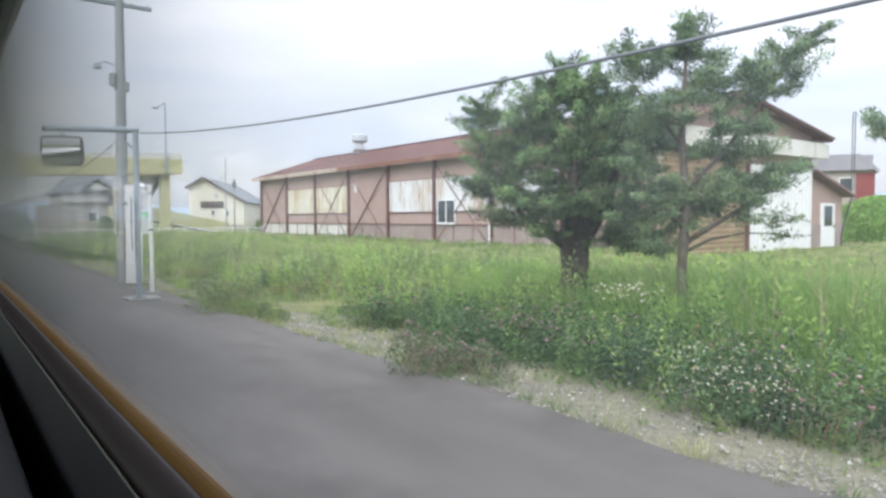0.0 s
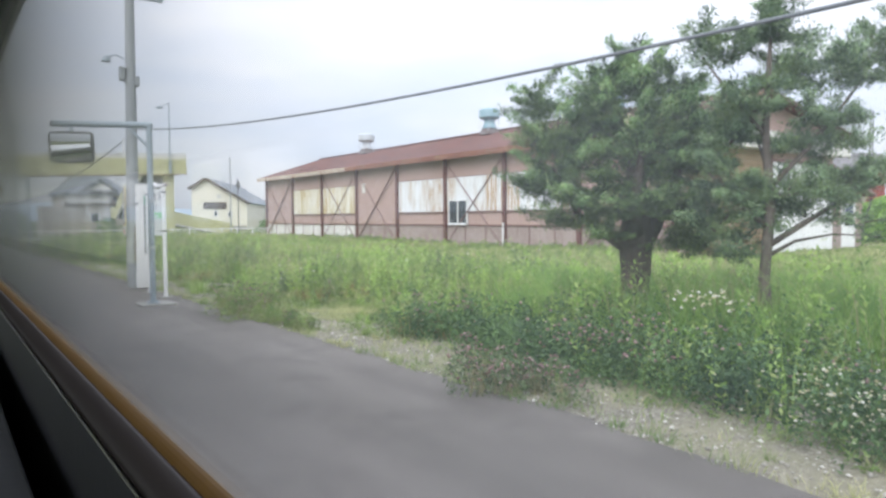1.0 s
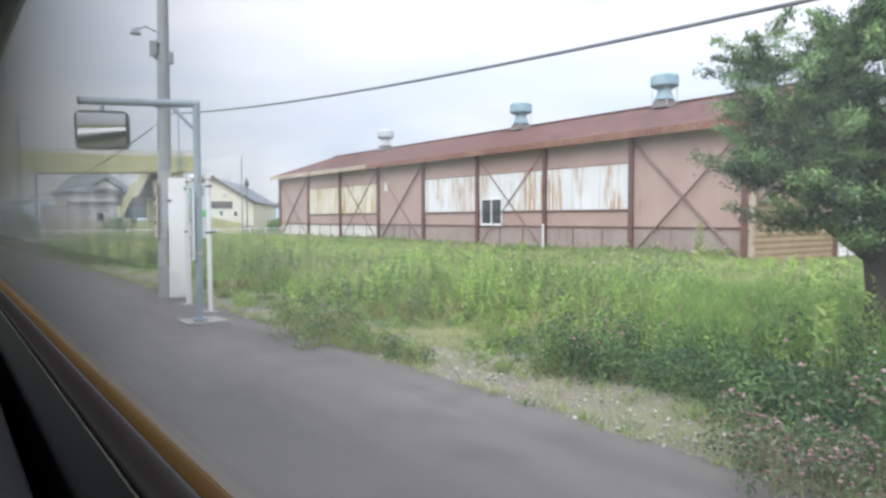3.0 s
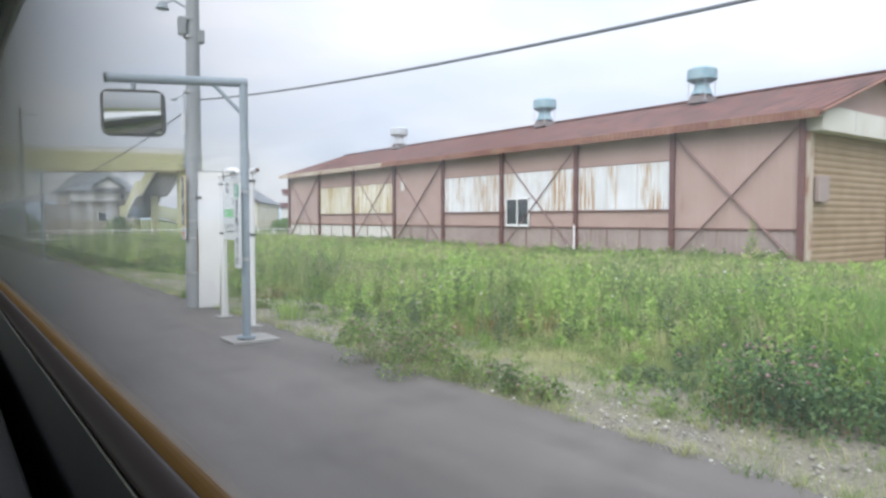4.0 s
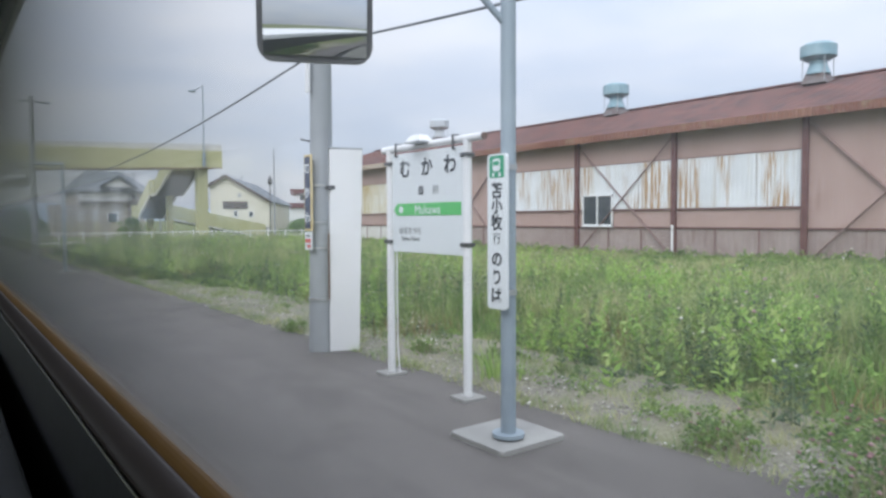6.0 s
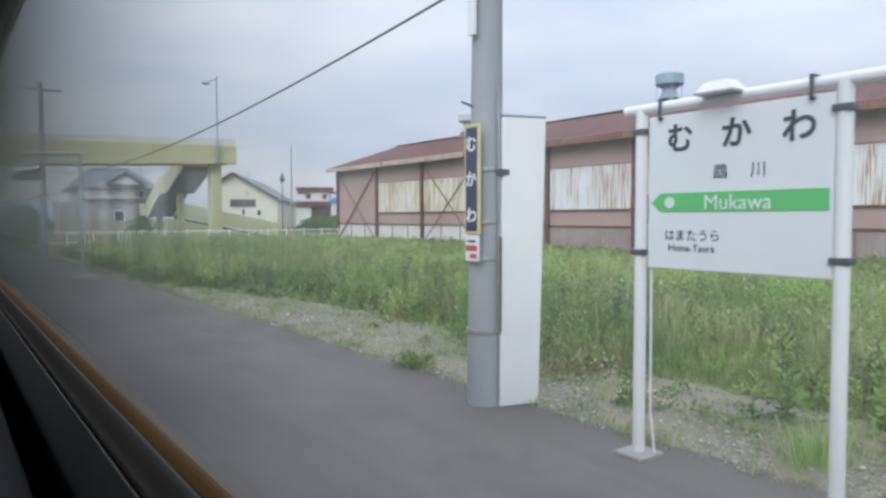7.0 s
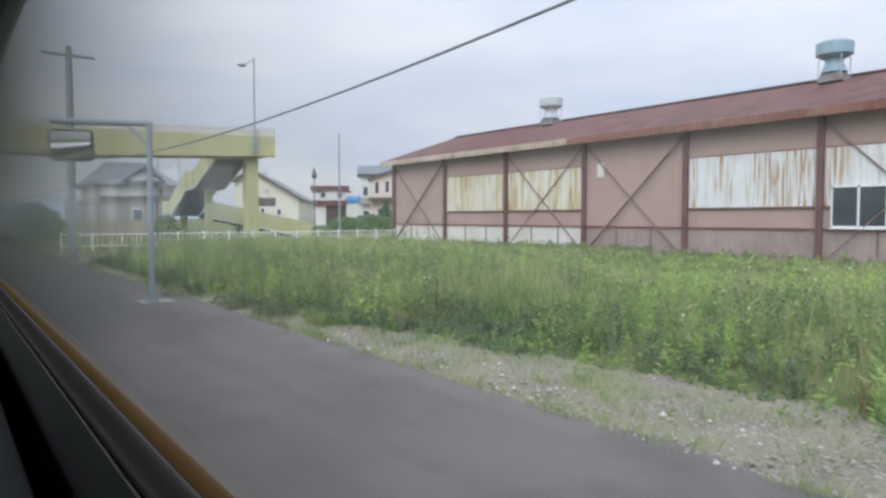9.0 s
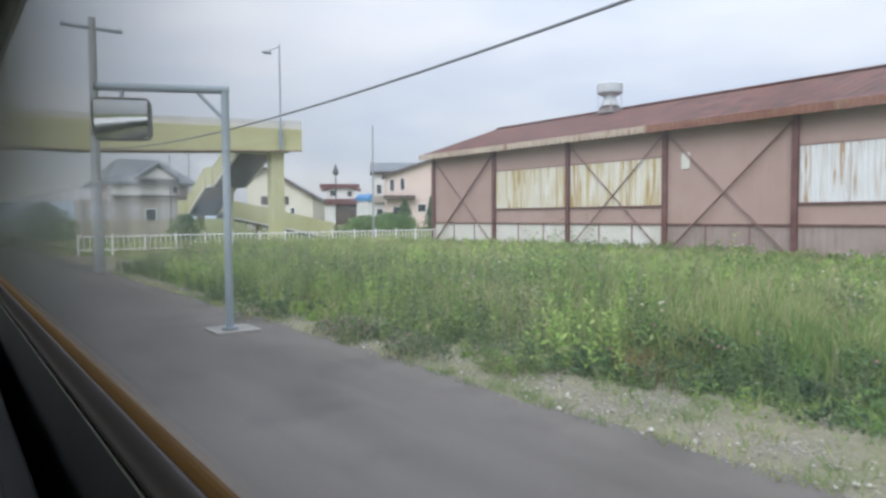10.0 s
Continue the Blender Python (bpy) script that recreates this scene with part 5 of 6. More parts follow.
def thin_pole(at, h, r, label, arm=False):
    p = thing("slim_pole", at, label, "pole")
    part("shaft", rods(((0, 0, -0.1), (0, 0, h), r, r * 0.7), seg=10), "concrete_pole", p)
    if arm:
        part("crossarm", boxes((-0.6, 0.6, -0.04, 0.04, h - 0.5, h - 0.42)), "steel_grey", p)


thin_pole((20.5, 58.6, 0), 6.86, 0.065, "slim grey pole behind the railing fence")
thin_pole((19.0, 96.0, 0), 8.0, 0.09, "slim grey pole beside the far house")
thin_pole((44.0, 128, 0), 9.6, 0.11, "distant utility pole with a crossarm", True)
thin_pole((28.5, 122, 0), 11.0, 0.11, "distant utility pole with a crossarm", True)
lamp = thing("lamp_post", (28.3, 78.0, 0), "dark lamp post with a pointed lantern top", "lamp post")
part("pole", rods(((0, 0, -0.1), (0, 0, 5.2), 0.07, 0.05), seg=10), "dark_metal", lamp)
bm = rods(((0, 0, 5.2), (0, 0, 5.45), 0.10, 0.29), ((0, 0, 5.45), (0, 0, 5.95), 0.29, 0.12), ((0, 0, 5.95), (0, 0, 6.25), 0.12, 0.03), seg=12)
part("lantern", bm, "dark_metal", lamp, "dark pointed lantern")
mast = thing("ladder_mast", (46.52, 18.6, 0), "pair of thin steel masts beside the shed", "mast")
for x in (0, 0.38):
    part("upright", rods(((x, 0, -0.1), (x, 0, 8.1), 0.035), seg=8), "dark_metal", mast)
for i in range(12):
    part("rung", rods(((0, 0, 1 + i * 0.6), (0.38, 0, 1 + i * 0.6), 0.015), seg=6), "dark_metal", mast)

# distant hills
bm = bmesh.new()
prev = None
for i in range(90):
    a = radians(-40 + i * 2.2)
    hgt = 55 + 75 * max(0, noise.noise(Vector((i * 0.11, 3.3, 0)))) + 45 * noise.noise(Vector((i * 0.37, 1.2, 0)))
    x, y = 2300 * math.sin(a), 2300 * math.cos(a)
    cur = (bm.verts.new((x, y, -5)), bm.verts.new((x * 1.15, y * 1.15, max(20, hgt))))
    if prev:
        bm.faces.new((prev[0], cur[0], cur[1], prev[1]))
    prev = cur
tagged(part("backdrop", bm, "hill", smooth=True), "hazy blue-grey hills on the horizon", "hills", "", "structure")

# ---- plants ----
rng = np.random.default_rng(7)


def blades(xy, h, w, z0=None, ang=None, bend=(0.05, 0.5)):
    """Arrays for curved grass blades: a quad and a tip each."""
    n = len(xy)
    ang = rng.uniform(0, math.tau, n) if ang is None else ang + rng.normal(size=n) * 0.5
    face = rng.uniform(0, math.tau, n)
    lean = rng.uniform(*bend, n) * h
    z = (height(xy[:, 0], xy[:, 1]) if z0 is None else z0) - 0.02
    sx, sy = np.cos(face) * w / 2, np.sin(face) * w / 2
    lx, ly = np.cos(ang) * lean, np.sin(ang) * lean
    V = np.empty((n, 5, 3))
    for k, (s, l, hh) in enumerate(((-1, 0, 0), (1, 0, 0), (0.8, 0.35, 0.6), (-0.8, 0.35, 0.6), (0, 1, 1))):
        V[:, k, 0] = xy[:, 0] + s * sx + l * lx
        V[:, k, 1] = xy[:, 1] + s * sy + l * ly
        V[:, k, 2] = z + hh * h * (1 - 0.12 * l)
    base = (np.arange(n) * 5)[:, None]
    F = np.concatenate((base + [0, 1, 2, 3], base + [3, 2, 4]), 1).ravel()
    return V.reshape(-1, 3), F, np.tile([4, 3], n)


def leaves(c, size, slim=0.42, up=0.3, out=None):
    """Arrays for folded diamond leaves at c, pointing at random or outwards."""
    n = len(c)
    d = rng.normal(size=(n, 3))
    d[:, 2] += up
    if out is not None:
        d += out * 1.3
    d /= np.linalg.norm(d, axis=1)[:, None]
    s = np.cross(d, rng.normal(size=(n, 3)))
    s /= np.linalg.norm(s, axis=1)[:, None] + 1e-9
    nn = np.cross(d, s)
    size = size[:, None]
    V = np.stack((c - d * size * 0.5, c + s * size * slim * 0.5 + nn * size * 0.08, c + d * size * 0.5, c - s * size * slim * 0.5 + nn * size * 0.08), 1)
    F = np.arange(n * 4)
    return V.reshape(-1, 3), F, np.full(n, 4)


def buds(c, r):
    """Arrays for small eight-sided flower heads."""
    n = len(c)
    o = np.array([(1, 0, 0), (0, 1, 0), (-1, 0, 0), (0, -1, 0), (0.2, 0.1, 0.7), (0, 0, -0.6)])
    V = c[:, None, :] + o[None] * r[:, None, None]
    f = np.array([0, 1, 4, 1, 2, 4, 2, 3, 4, 3, 0, 4, 1, 0, 5, 2, 1, 5, 3, 2, 5, 0, 3, 5])
    F = ((np.arange(n) * 6)[:, None] + f).ravel()
    return V.reshape(-1, 3), F, np.full(n * 8, 3)


def joined(*sets):
    V, F, S, o = [], [], [], 0
    for v, f, s in sets:
        V.append(v), F.append(f + o), S.append(s)
        o += len(v)
    return np.concatenate(V), np.concatenate(F), np.concatenate(S)


def scatter(n, x0, x1, y0, y1):
    return np.stack((rng.uniform(x0, x1, n), rng.uniform(y0, y1, n)), 1)


def soft(xy, a, b, ph=0.0):
    """A slow wave over the field, 0 to 1, for drifts of taller growth."""
    return 0.5 + 0.25 * np.sin(a * xy[:, 0] + 0.6 * b * xy[:, 1] + ph) + 0.25 * np.sin(b * xy[:, 1] - 0.4 * a * xy[:, 0] + 2 * ph)


def verge(y):
    """Where the growth begins beside the gravel."""
    def bay(c, w, d):
        return d * np.exp(-((y - c) / w) ** 2)
    line = 4.84 - bay(2.0, 3.0, 0.16) + bay(10.8, 0.9, 0.80) - bay(13.3, 0.9, 0.35) + bay(16.8, 0.7, 0.28) + bay(23.8, 2.6, 0.66) - 0.13 * np.clip(y - 28.2, 0, 5)
    return line + 0.07 * np.sin(1.9 * y) + 0.06 * np.sin(3.7 * y + 1)


def tall(xy):
    """Height of the growth: low along the gravel, rising into the meadow."""
    rise = np.where(xy[:, 1] > 8.9, np.clip((xy[:, 0] - verge(xy[:, 1])) / np.where(xy[:, 1] > 18, 1.2, 2.4), np.where(xy[:, 1] > 18, 0.5, 0.32), 1), 1)
    return rise * (0.75 + 0.55 * soft(xy, 0.9, 0.7, 1.0)) * (1 + 0.5 * np.clip((10 - xy[:, 1]) / 4, 0, 1) * np.clip((9 - xy[:, 0]) / 2, 0, 1) * np.clip((xy[:, 0] - 5) / 0.8, 0.3, 1)) * (1 + np.clip((xy[:, 1] - 24) / 60, 0, 0.3)) * (1 - 0.4 * np.clip((xy[:, 1] - 43) / 6, 0, 1)) * (1 - 0.48 * np.clip((xy[:, 0] - 8.5) / 6.5, 0, 1) * np.clip((50 - xy[:, 1]) / 8, 0, 1))


# meadow grass in tufts, three belts from near to far
def tufts(n, each, x0, x1, y0, y1, spread, h0, h1, w0, w1, keep=None, bend=(0.05, 0.5)):
    c = scatter(n, x0, x1, y0, y1)
    if keep is not None:
        c = c[keep(c)]
    k = np.repeat(np.arange(len(c)), each)
    off = rng.normal(size=(len(k), 2)) * (spread * rng.uniform(0.5, 1.4, len(c)))[k][:, None]
    xy = c[k] + off
    hh = (rng.uniform(h0, h1, len(c)) * tall(c))[k] * rng.uniform(0.55, 1.1, len(k))
    return blades(xy, hh, rng.uniform(w0, w1, len(k)), None, np.arctan2(off[:, 1], off[:, 0]), bend)


def beyond_verge(c):
    d = c[:, 0] - verge(c[:, 1])
    return (d > rng.exponential(0.10, len(c))) & (rng.uniform(size=len(c)) < (0.30 + 0.7 * (soft(c, 1.1, 0.45, 0.5) < 0.52) + 0.4 * (d > 2)) * np.where((c[:, 1] < 8.7) & (c[:, 0] < 6.3), 0.06, 1))


near = tufts(8200, 16, 4.8, 9.0, -1.5, 46, 0.07, 0.25, 0.66, 0.006, 0.013, beyond_verge)
mid = tufts(5200, 16, 8.8, 15.0, -1, 58, 0.13, 0.26, 0.66, 0.012, 0.022)
far = tufts(4200, 16, 14.8, 22.2, 2, 60, 0.2, 0.25, 0.58, 0.018, 0.032)
right = tufts(1000, 16, 22.5, 60, 6, 15.6, 0.3, 0.22, 0.5, 0.03, 0.05)
end = tufts(600, 15, 4.0, 24, 55.5, 62, 0.3, 0.25, 0.5, 0.03, 0.05)
raw_mesh("meadow_grass", *joined(near, mid, far, right, end), "grass", "tall green meadow grass before the warehouse", "grass")

# dry seed stalks
p = scatter(16000, 6.0, 22, 0, 56)
p = p[soft(p, 0.5, 0.35, 4) > 0.35]
stalk = blades(p, rng.uniform(0.5, 0.8, len(p)) * tall(p), rng.uniform(0.008, 0.014, len(p)))
raw_mesh("seed_stalks", *stalk, "dry", "pale dry seed stalks in the meadow", "grass")


def weed_clumps(centres, r, h, count, size):
    """Leaves in loose domes over the given centres."""
    n = len(centres) * count
    k = np.repeat(np.arange(len(centres)), count)
    a, q = rng.uniform(0, math.tau, n), np.sqrt(rng.uniform(0, 1, n))
    zz = rng.uniform(0.05, 1, n) ** 0.8
    spread = np.sqrt(np.clip(1.02 - zz ** 2 * 0.8, 0.05, 1))
    x = centres[k, 0] + np.cos(a) * q * r[k] * spread
    y = centres[k, 1] + np.sin(a) * q * r[k] * spread
    z = height(x, y) + zz * h[k] * (1 - 0.35 * q ** 2)
    c = np.stack((x, y, z), 1)
    return leaves(c, rng.uniform(0.6, 1.2, n) * size), c


def near_clumps(n, reach, want, h0, h1, r0, r1, each, size, edge=0.05):
    """Clumps along the meadow's edge where want(p) holds."""
    p = scatter(n, 4.5, 4.9 + reach, -1.0, 45)
    p = p[(p[:, 0] > verge(p[:, 1]) + edge) & want(p)]
    return weed_clumps(p, rng.uniform(r0, r1, len(p)), rng.uniform(h0, h1, len(p)) * tall(p), each, size)


def clover_belt(p):
    near_tree = (p[:, 1] < 8.9) & (p[:, 0] < np.where(p[:, 1] < 4.2, 5.95, 6.4) + 0.25 * np.sin(2.1 * p[:, 1]))
    later = (p[:, 1] > 25.5) & (p[:, 1] < 29) & (p[:, 0] < 6.3) & (soft(p, 1.3, 0.8, 0.4) > 0.45)
    return near_tree | later


def leafy_stalks(xy, h, size, leaves_each=22, slim=0.30, lean=0.16):
    """Upright leafy weeds: a leaning stem each, with leaves in a spiral that shorten towards the tip."""
    n, m = len(xy), leaves_each
    tip = np.concatenate((rng.normal(size=(n, 2)) * lean * h[:, None], h[:, None]), 1)
    base = np.stack((xy[:, 0], xy[:, 1], height(xy[:, 0], xy[:, 1])), 1)
    s = np.clip(np.linspace(0.12, 1.0, m)[None] + rng.normal(size=(n, m)) * 0.03, 0.05, 1)
    a = np.arange(m)[None] * 2.4 + rng.uniform(0, math.tau, (n, 1)) + rng.normal(size=(n, m)) * 0.3
    rise = 0.25 + 0.75 * s
    out = np.stack((np.cos(a), np.sin(a), rise), 2)
    out /= np.linalg.norm(out, axis=2)[:, :, None]
    long = size[:, None] * (1.15 - 0.62 * s) * rng.uniform(0.7, 1.2, (n, m))
    at = base[:, None] + tip[:, None] * s[:, :, None] ** 1.15 + out * long[:, :, None] * 0.5
    leafs = leaves(at.reshape(-1, 3), long.ravel(), slim, 0.0, out.reshape(-1, 3) * 2.6)
    stems = blades(xy, h, np.full(n, 0.009), base[:, 2], np.arctan2(tip[:, 1], tip[:, 0]), (lean * 0.5, lean))
    return joined(leafs, stems)


def stalk_field(n, x1, y0, y1, want, h0, h1, s0, s1, each=22, slim=0.30, edge=0.08):
    p = scatter(n, 4.3, x1, y0, y1)
    p = p[(p[:, 0] > verge(p[:, 1]) + edge) & want(p)]
    drift = np.clip(0.45 + 0.85 * soft(p, 2.9, 2.3, 0.7 * h1), 0.5, 1.15)          # stands of uneven height
    return leafy_stalks(p, rng.uniform(h0, h1, len(p)) * tall(p) * drift, rng.uniform(s0, s1, len(p)), each, slim)


def stands(n, x1, y0, y1, h0, h1, s0, s1, each, slim):
    """Weeds that grow in stands: a dozen or two stalks of like height round each centre."""
    c = np.stack((rng.uniform(0.25, x1, n), rng.uniform(y0, y1, n)), 1)
    c[:, 0] += verge(c[:, 1])
    m = rng.integers(7, 24, n)
    k = np.repeat(np.arange(n), m)
    r = rng.uniform(0.12, 0.36, n) * np.sqrt(m / 12)
    xy = c[k] + rng.normal(size=(len(k), 2)) * r[k][:, None]
    ok = xy[:, 0] > verge(xy[:, 1]) + 0.03
    k, xy = k[ok], xy[ok]
    low = 1 - 0.4 * np.clip((xy[:, 0] - 8.5) / 6.5, 0, 1)
    away = np.exp(-((xy - c[k]) ** 2).sum(1) / (2.2 * r[k]) ** 2)
    h = rng.uniform(h0, h1, n)[k] * rng.uniform(0.75, 1.1, len(k)) * (0.6 + 0.4 * away) * low
    return leafy_stalks(xy, h, rng.uniform(s0, s1, len(k)), each, slim), xy, h


dark, tops = near_clumps(2100, 2.4, clover_belt, 0.22, 0.52, 0.16, 0.38, 130, 0.060)
rim, rim_tops = near_clumps(1500, 0.75, lambda p: (p[:, 1] < 8.9) & (p[:, 0] < verge(p[:, 1]) + 0.5), 0.40, 0.74, 0.10, 0.24, 70, 0.055, -0.04)
p2 = scatter(1300, 8, 22, 2, 56)
pick = soft(p2, 0.7, 0.4, 2.5)
lush2, tops2 = weed_clumps(p2[pick > 0.5], rng.uniform(0.2, 0.5, (pick > 0.5).sum()), rng.uniform(0.3, 0.65, (pick > 0.5).sum()) * tall(p2[pick > 0.5]), 45, 0.10)
p3 = np.stack((rng.uniform(21.2, 22.2, 260), rng.uniform(16, 55, 260)), 1)
lush3, tops3 = weed_clumps(p3, rng.uniform(0.2, 0.5, 260), rng.uniform(0.22, 0.55, 260), 45, 0.12)
pc = scatter(2100, 4.4, 6.3, -0.5, 45)
pc = pc[np.abs(pc[:, 0] - verge(pc[:, 1]) - 0.05) < 0.30]
low, _ = weed_clumps(pc, rng.uniform(0.06, 0.18, len(pc)), rng.uniform(0.06, 0.24, len(pc)), 26, 0.05)
past_bay = lambda p: (p[:, 1] > 8.7) | (p[:, 0] > 6.4)
green_stalks = stalk_field(2200, 9.5, 0.3, 46, lambda p: past_bay(p) & (soft(p, 0.9, 0.9, 3.1) > 0.46), 0.34, 0.80, 0.065, 0.125)
grey_stalks = stalk_field(2300, 8.2, 8.7, 46, lambda p: soft(p, 1.5, 1.2, 0.3) > 0.60, 0.40, 0.88, 0.07, 0.13, 26, 0.24)
edge_stalks = stalk_field(2400, 7.6, 26.5, 47, lambda p: soft(p, 1.1, 0.8, 2.0) > 0.40, 0.34, 0.78, 0.06, 0.11, 24, 0.26)
far_stalks = stalk_field(1300, 21.5, 4, 52, lambda p: (p[:, 0] > 9.2) & (soft(p, 0.6, 0.5, 1.1) > 0.55), 0.36, 0.64, 0.13, 0.22, 14, 0.34)
bright_stalks = stalk_field(1900, 9.0, 0.3, 40, lambda p: past_bay(p) & ((soft(p, 1.4, 1.3, 5.0) > 0.60) | ((p[:, 1] > 9) & (p[:, 1] < 14) & (p[:, 0] > 5.9))), 0.36, 0.80, 0.075, 0.145, 20, 0.34, 0.15)
tree_stalks = stalk_field(420, 8.5, -0.8, 8.8, lambda p: p[:, 0] > 5.7, 0.36, 0.62, 0.10, 0.18, 20, 0.34)
bright_rim = stalk_field(500, 6.6, -0.8, 8.6, lambda p: soft(p, 1.7, 1.5, 2.2) > 0.56, 0.38, 0.70, 0.06, 0.11, 20, 0.30)
bright_far = stalk_field(1500, 20, 6, 50, lambda p: (p[:, 0] > 8.8) & (soft(p, 0.7, 0.4, 2.5) < 0.36), 0.45, 0.75, 0.14, 0.24, 13, 0.38)
grey_stands, gx, gh = stands(85, 4.0, 9.5, 46, 0.42, 0.95, 0.06, 0.12, 26, 0.24)
green_stands, sx_, sh = stands(70, 6.5, 9.5, 46, 0.40, 0.85, 0.07, 0.13, 22, 0.30)
bright_stands, bx, bh = stands(60, 6.5, 9.5, 46, 0.40, 0.85, 0.08, 0.16, 20, 0.36)
heads = np.concatenate([np.column_stack((q, height(q[:, 0], q[:, 1]) + h + 0.02))[::step] for q, h, step in ((gx, gh, 4), (sx_, sh, 4), (bx, bh, 5))])
raw_mesh("leafy_weeds", *joined(green_stands, green_stalks, far_stalks, lush2, lush3, low), "weed", "leafy green weeds in the meadow and along the warehouse", "weeds")
raw_mesh("mugwort_weeds", *joined(grey_stands, grey_stalks, edge_stalks), "weed_grey", "tall grey-green mugwort at the meadow edge", "weeds")
raw_mesh("clover_patch", *joined(dark, rim), "weed_dark", "dark clover thicket along the gravel verge", "clover")
raw_mesh("broad_leaf_weeds", *joined(bright_stands, bright_stalks, bright_rim, tree_stalks, bright_far), "weed_bright", "bright green broad-leaved weeds in the meadow", "weeds")
lush = joined(tufts(3700, 20, 6.0, 12.5, -2.5, 9.8, 0.11, 0.36, 0.76, 0.005, 0.010, lambda c: ((c[:, 0] - 8.2) / 4.2) ** 2 + ((c[:, 1] - 3.4) / 6.6) ** 2 + 0.7 * soft(c, 1.3, 1.1, 0.4) < 1.25, (0.2, 0.9)),
              tufts(1300, 16, 5.2, 9.5, 9.0, 45, 0.07, 0.28, 0.66, 0.009, 0.016, lambda c: (c[:, 0] > verge(c[:, 1]) + 0.2) & (soft(c, 1.2, 1.5, 1.7) > 0.48)))
raw_mesh("lush_grass", *lush, "lush_grass", "tall lush green grass round the trees", "grass")

# clover and daisies
tops = np.concatenate((tops, rim_tops))
thick = np.clip((soft(tops, 2.6, 2.2, 0.9) - 0.42) * 0.22, 0.002, 0.085)      # heads crowd in patches
band = tops[(tops[:, 2] > 0.24) & (rng.uniform(size=len(tops)) < thick)]
raw_mesh("clover_flowers", *buds(band + [0, 0, 0.03], rng.uniform(0.013, 0.027, len(band))), "clover", "dusty pink clover heads among the weeds", "flowers")
wp = [tops[(rng.uniform(size=len(tops)) < 0.0012)] + [0, 0, 0.04], tops2[rng.uniform(size=len(tops2)) < 0.006] + [0, 0, 0.05]]
for cx, cy, n, sx, zz in ((4.70, 2.70, 240, 0.32, 0.36), (6.2, 17.0, 60, 0.5, 0.5), (4.9, 17.5, 60, 0.20, 0.20), (6.8, 24.5, 40, 0.8, 0.6), (5.9, 31, 40, 0.6, 0.5)):
    q = rng.normal(size=(n, 3)) * [sx * 0.35, sx, 0.11] + [cx, cy, zz]
    wp.append(q[q[:, 2] > 0.1])
daisies = rng.normal(size=(48, 3)) * [0.14, 0.20, 0.05] + [5.95, 4.66, 0.77]
raw_mesh("daisies", *buds(daisies, rng.uniform(0.014, 0.028, len(daisies))), "daisy", "white daisy heads in the grass under the trees", "flowers")
umbels = tops3[rng.uniform(size=len(tops3)) < 0.045] + [0, 0, 0.08]
raw_mesh("white_umbels", *buds(umbels, rng.uniform(0.02, 0.045, len(umbels))), "daisy", "white flower umbels along the warehouse wall", "flowers")
white = np.concatenate(wp)
raw_mesh("white_flowers", *buds(white, rng.uniform(0.008, 0.016, len(white))), "daisy", "small white flower heads among the weeds", "flowers")

heads = heads + rng.normal(size=heads.shape) * [0.06, 0.06, 0.03]
pale = rng.uniform(size=len(heads)) < 0.62
raw_mesh("fleabane_flowers", *buds(heads[pale], rng.uniform(0.013, 0.026, pale.sum())), "daisy", "small white fleabane heads over the meadow", "flowers")
raw_mesh("thistle_flowers", *buds(heads[~pale], rng.uniform(0.014, 0.026, (~pale).sum())), "clover", "dusty pink thistle heads over the meadow", "flowers")

# loose stones and sparse tufts on the verge
p = scatter(22000, 3.9, 6.0, -1, 46)
p = p[(p[:, 0] < verge(p[:, 1]) + 0.2)]
stone = np.stack((p[:, 0], p[:, 1], np.full(len(p), 0.0)), 1)
big = rng.uniform(size=len(p)) < 0.11
raw_mesh("verge_stones", *buds(stone, rng.gamma(2.2, 0.0026, len(p)) + 0.003 + big * rng.uniform(0.006, 0.018, len(p))), "stones", "loose pale stones on the gravel verge", "stones")
c = np.concatenate((scatter(240, 3.95, 5.1, -1, 46), scatter(380, 4.5, 5.2, -1, 46), scatter(260, 3.86, 4.02, -1, 46)))
k = np.repeat(np.arange(len(c)), 30)
off = rng.normal(size=(len(k), 2)) * rng.uniform(0.03, 0.13, len(c))[k][:, None]
p = c[k] + off
ok = p[:, 0] > 3.84
p, off = p[ok], off[ok]
raw_mesh("verge_tufts", *blades(p, rng.uniform(0.03, 0.14, len(p)), rng.uniform(0.004, 0.009, len(p)), 0.005, np.arctan2(off[:, 1], off[:, 0]), (0.3, 1.1)), "grass", "sparse short grass tufts on the gravel", "grass")

# the low bay beside the bushy weed: short turf with stones
c = scatter(210, 4.7, 6.3, 9.7, 12.0)
c = c[(c[:, 0] < verge(c[:, 1]) + 0.15)]
k = np.repeat(np.arange(len(c)), 34)
p = c[k] + rng.normal(size=(len(k), 2)) * rng.uniform(0.04, 0.14, len(c))[k][:, None]
turf = blades(p, rng.uniform(0.04, 0.17, len(p)), rng.uniform(0.004, 0.008, len(p)), None, None, (0.2, 1.0))
raw_mesh("short_turf", *turf, "grass", "short sparse turf in a bay of the meadow", "grass")
p = scatter(2600, 4.9, 6.2, 9.8, 11.9)
p = p[p[:, 0] < verge(p[:, 1]) + 0.1]
raw_mesh("turf_stones", *buds(np.stack((p[:, 0], p[:, 1], height(p[:, 0], p[:, 1]) + 0.004), 1), rng.gamma(2.2, 0.003, len(p)) + 0.004), "stones", "loose pale stones in the short turf", "stones")

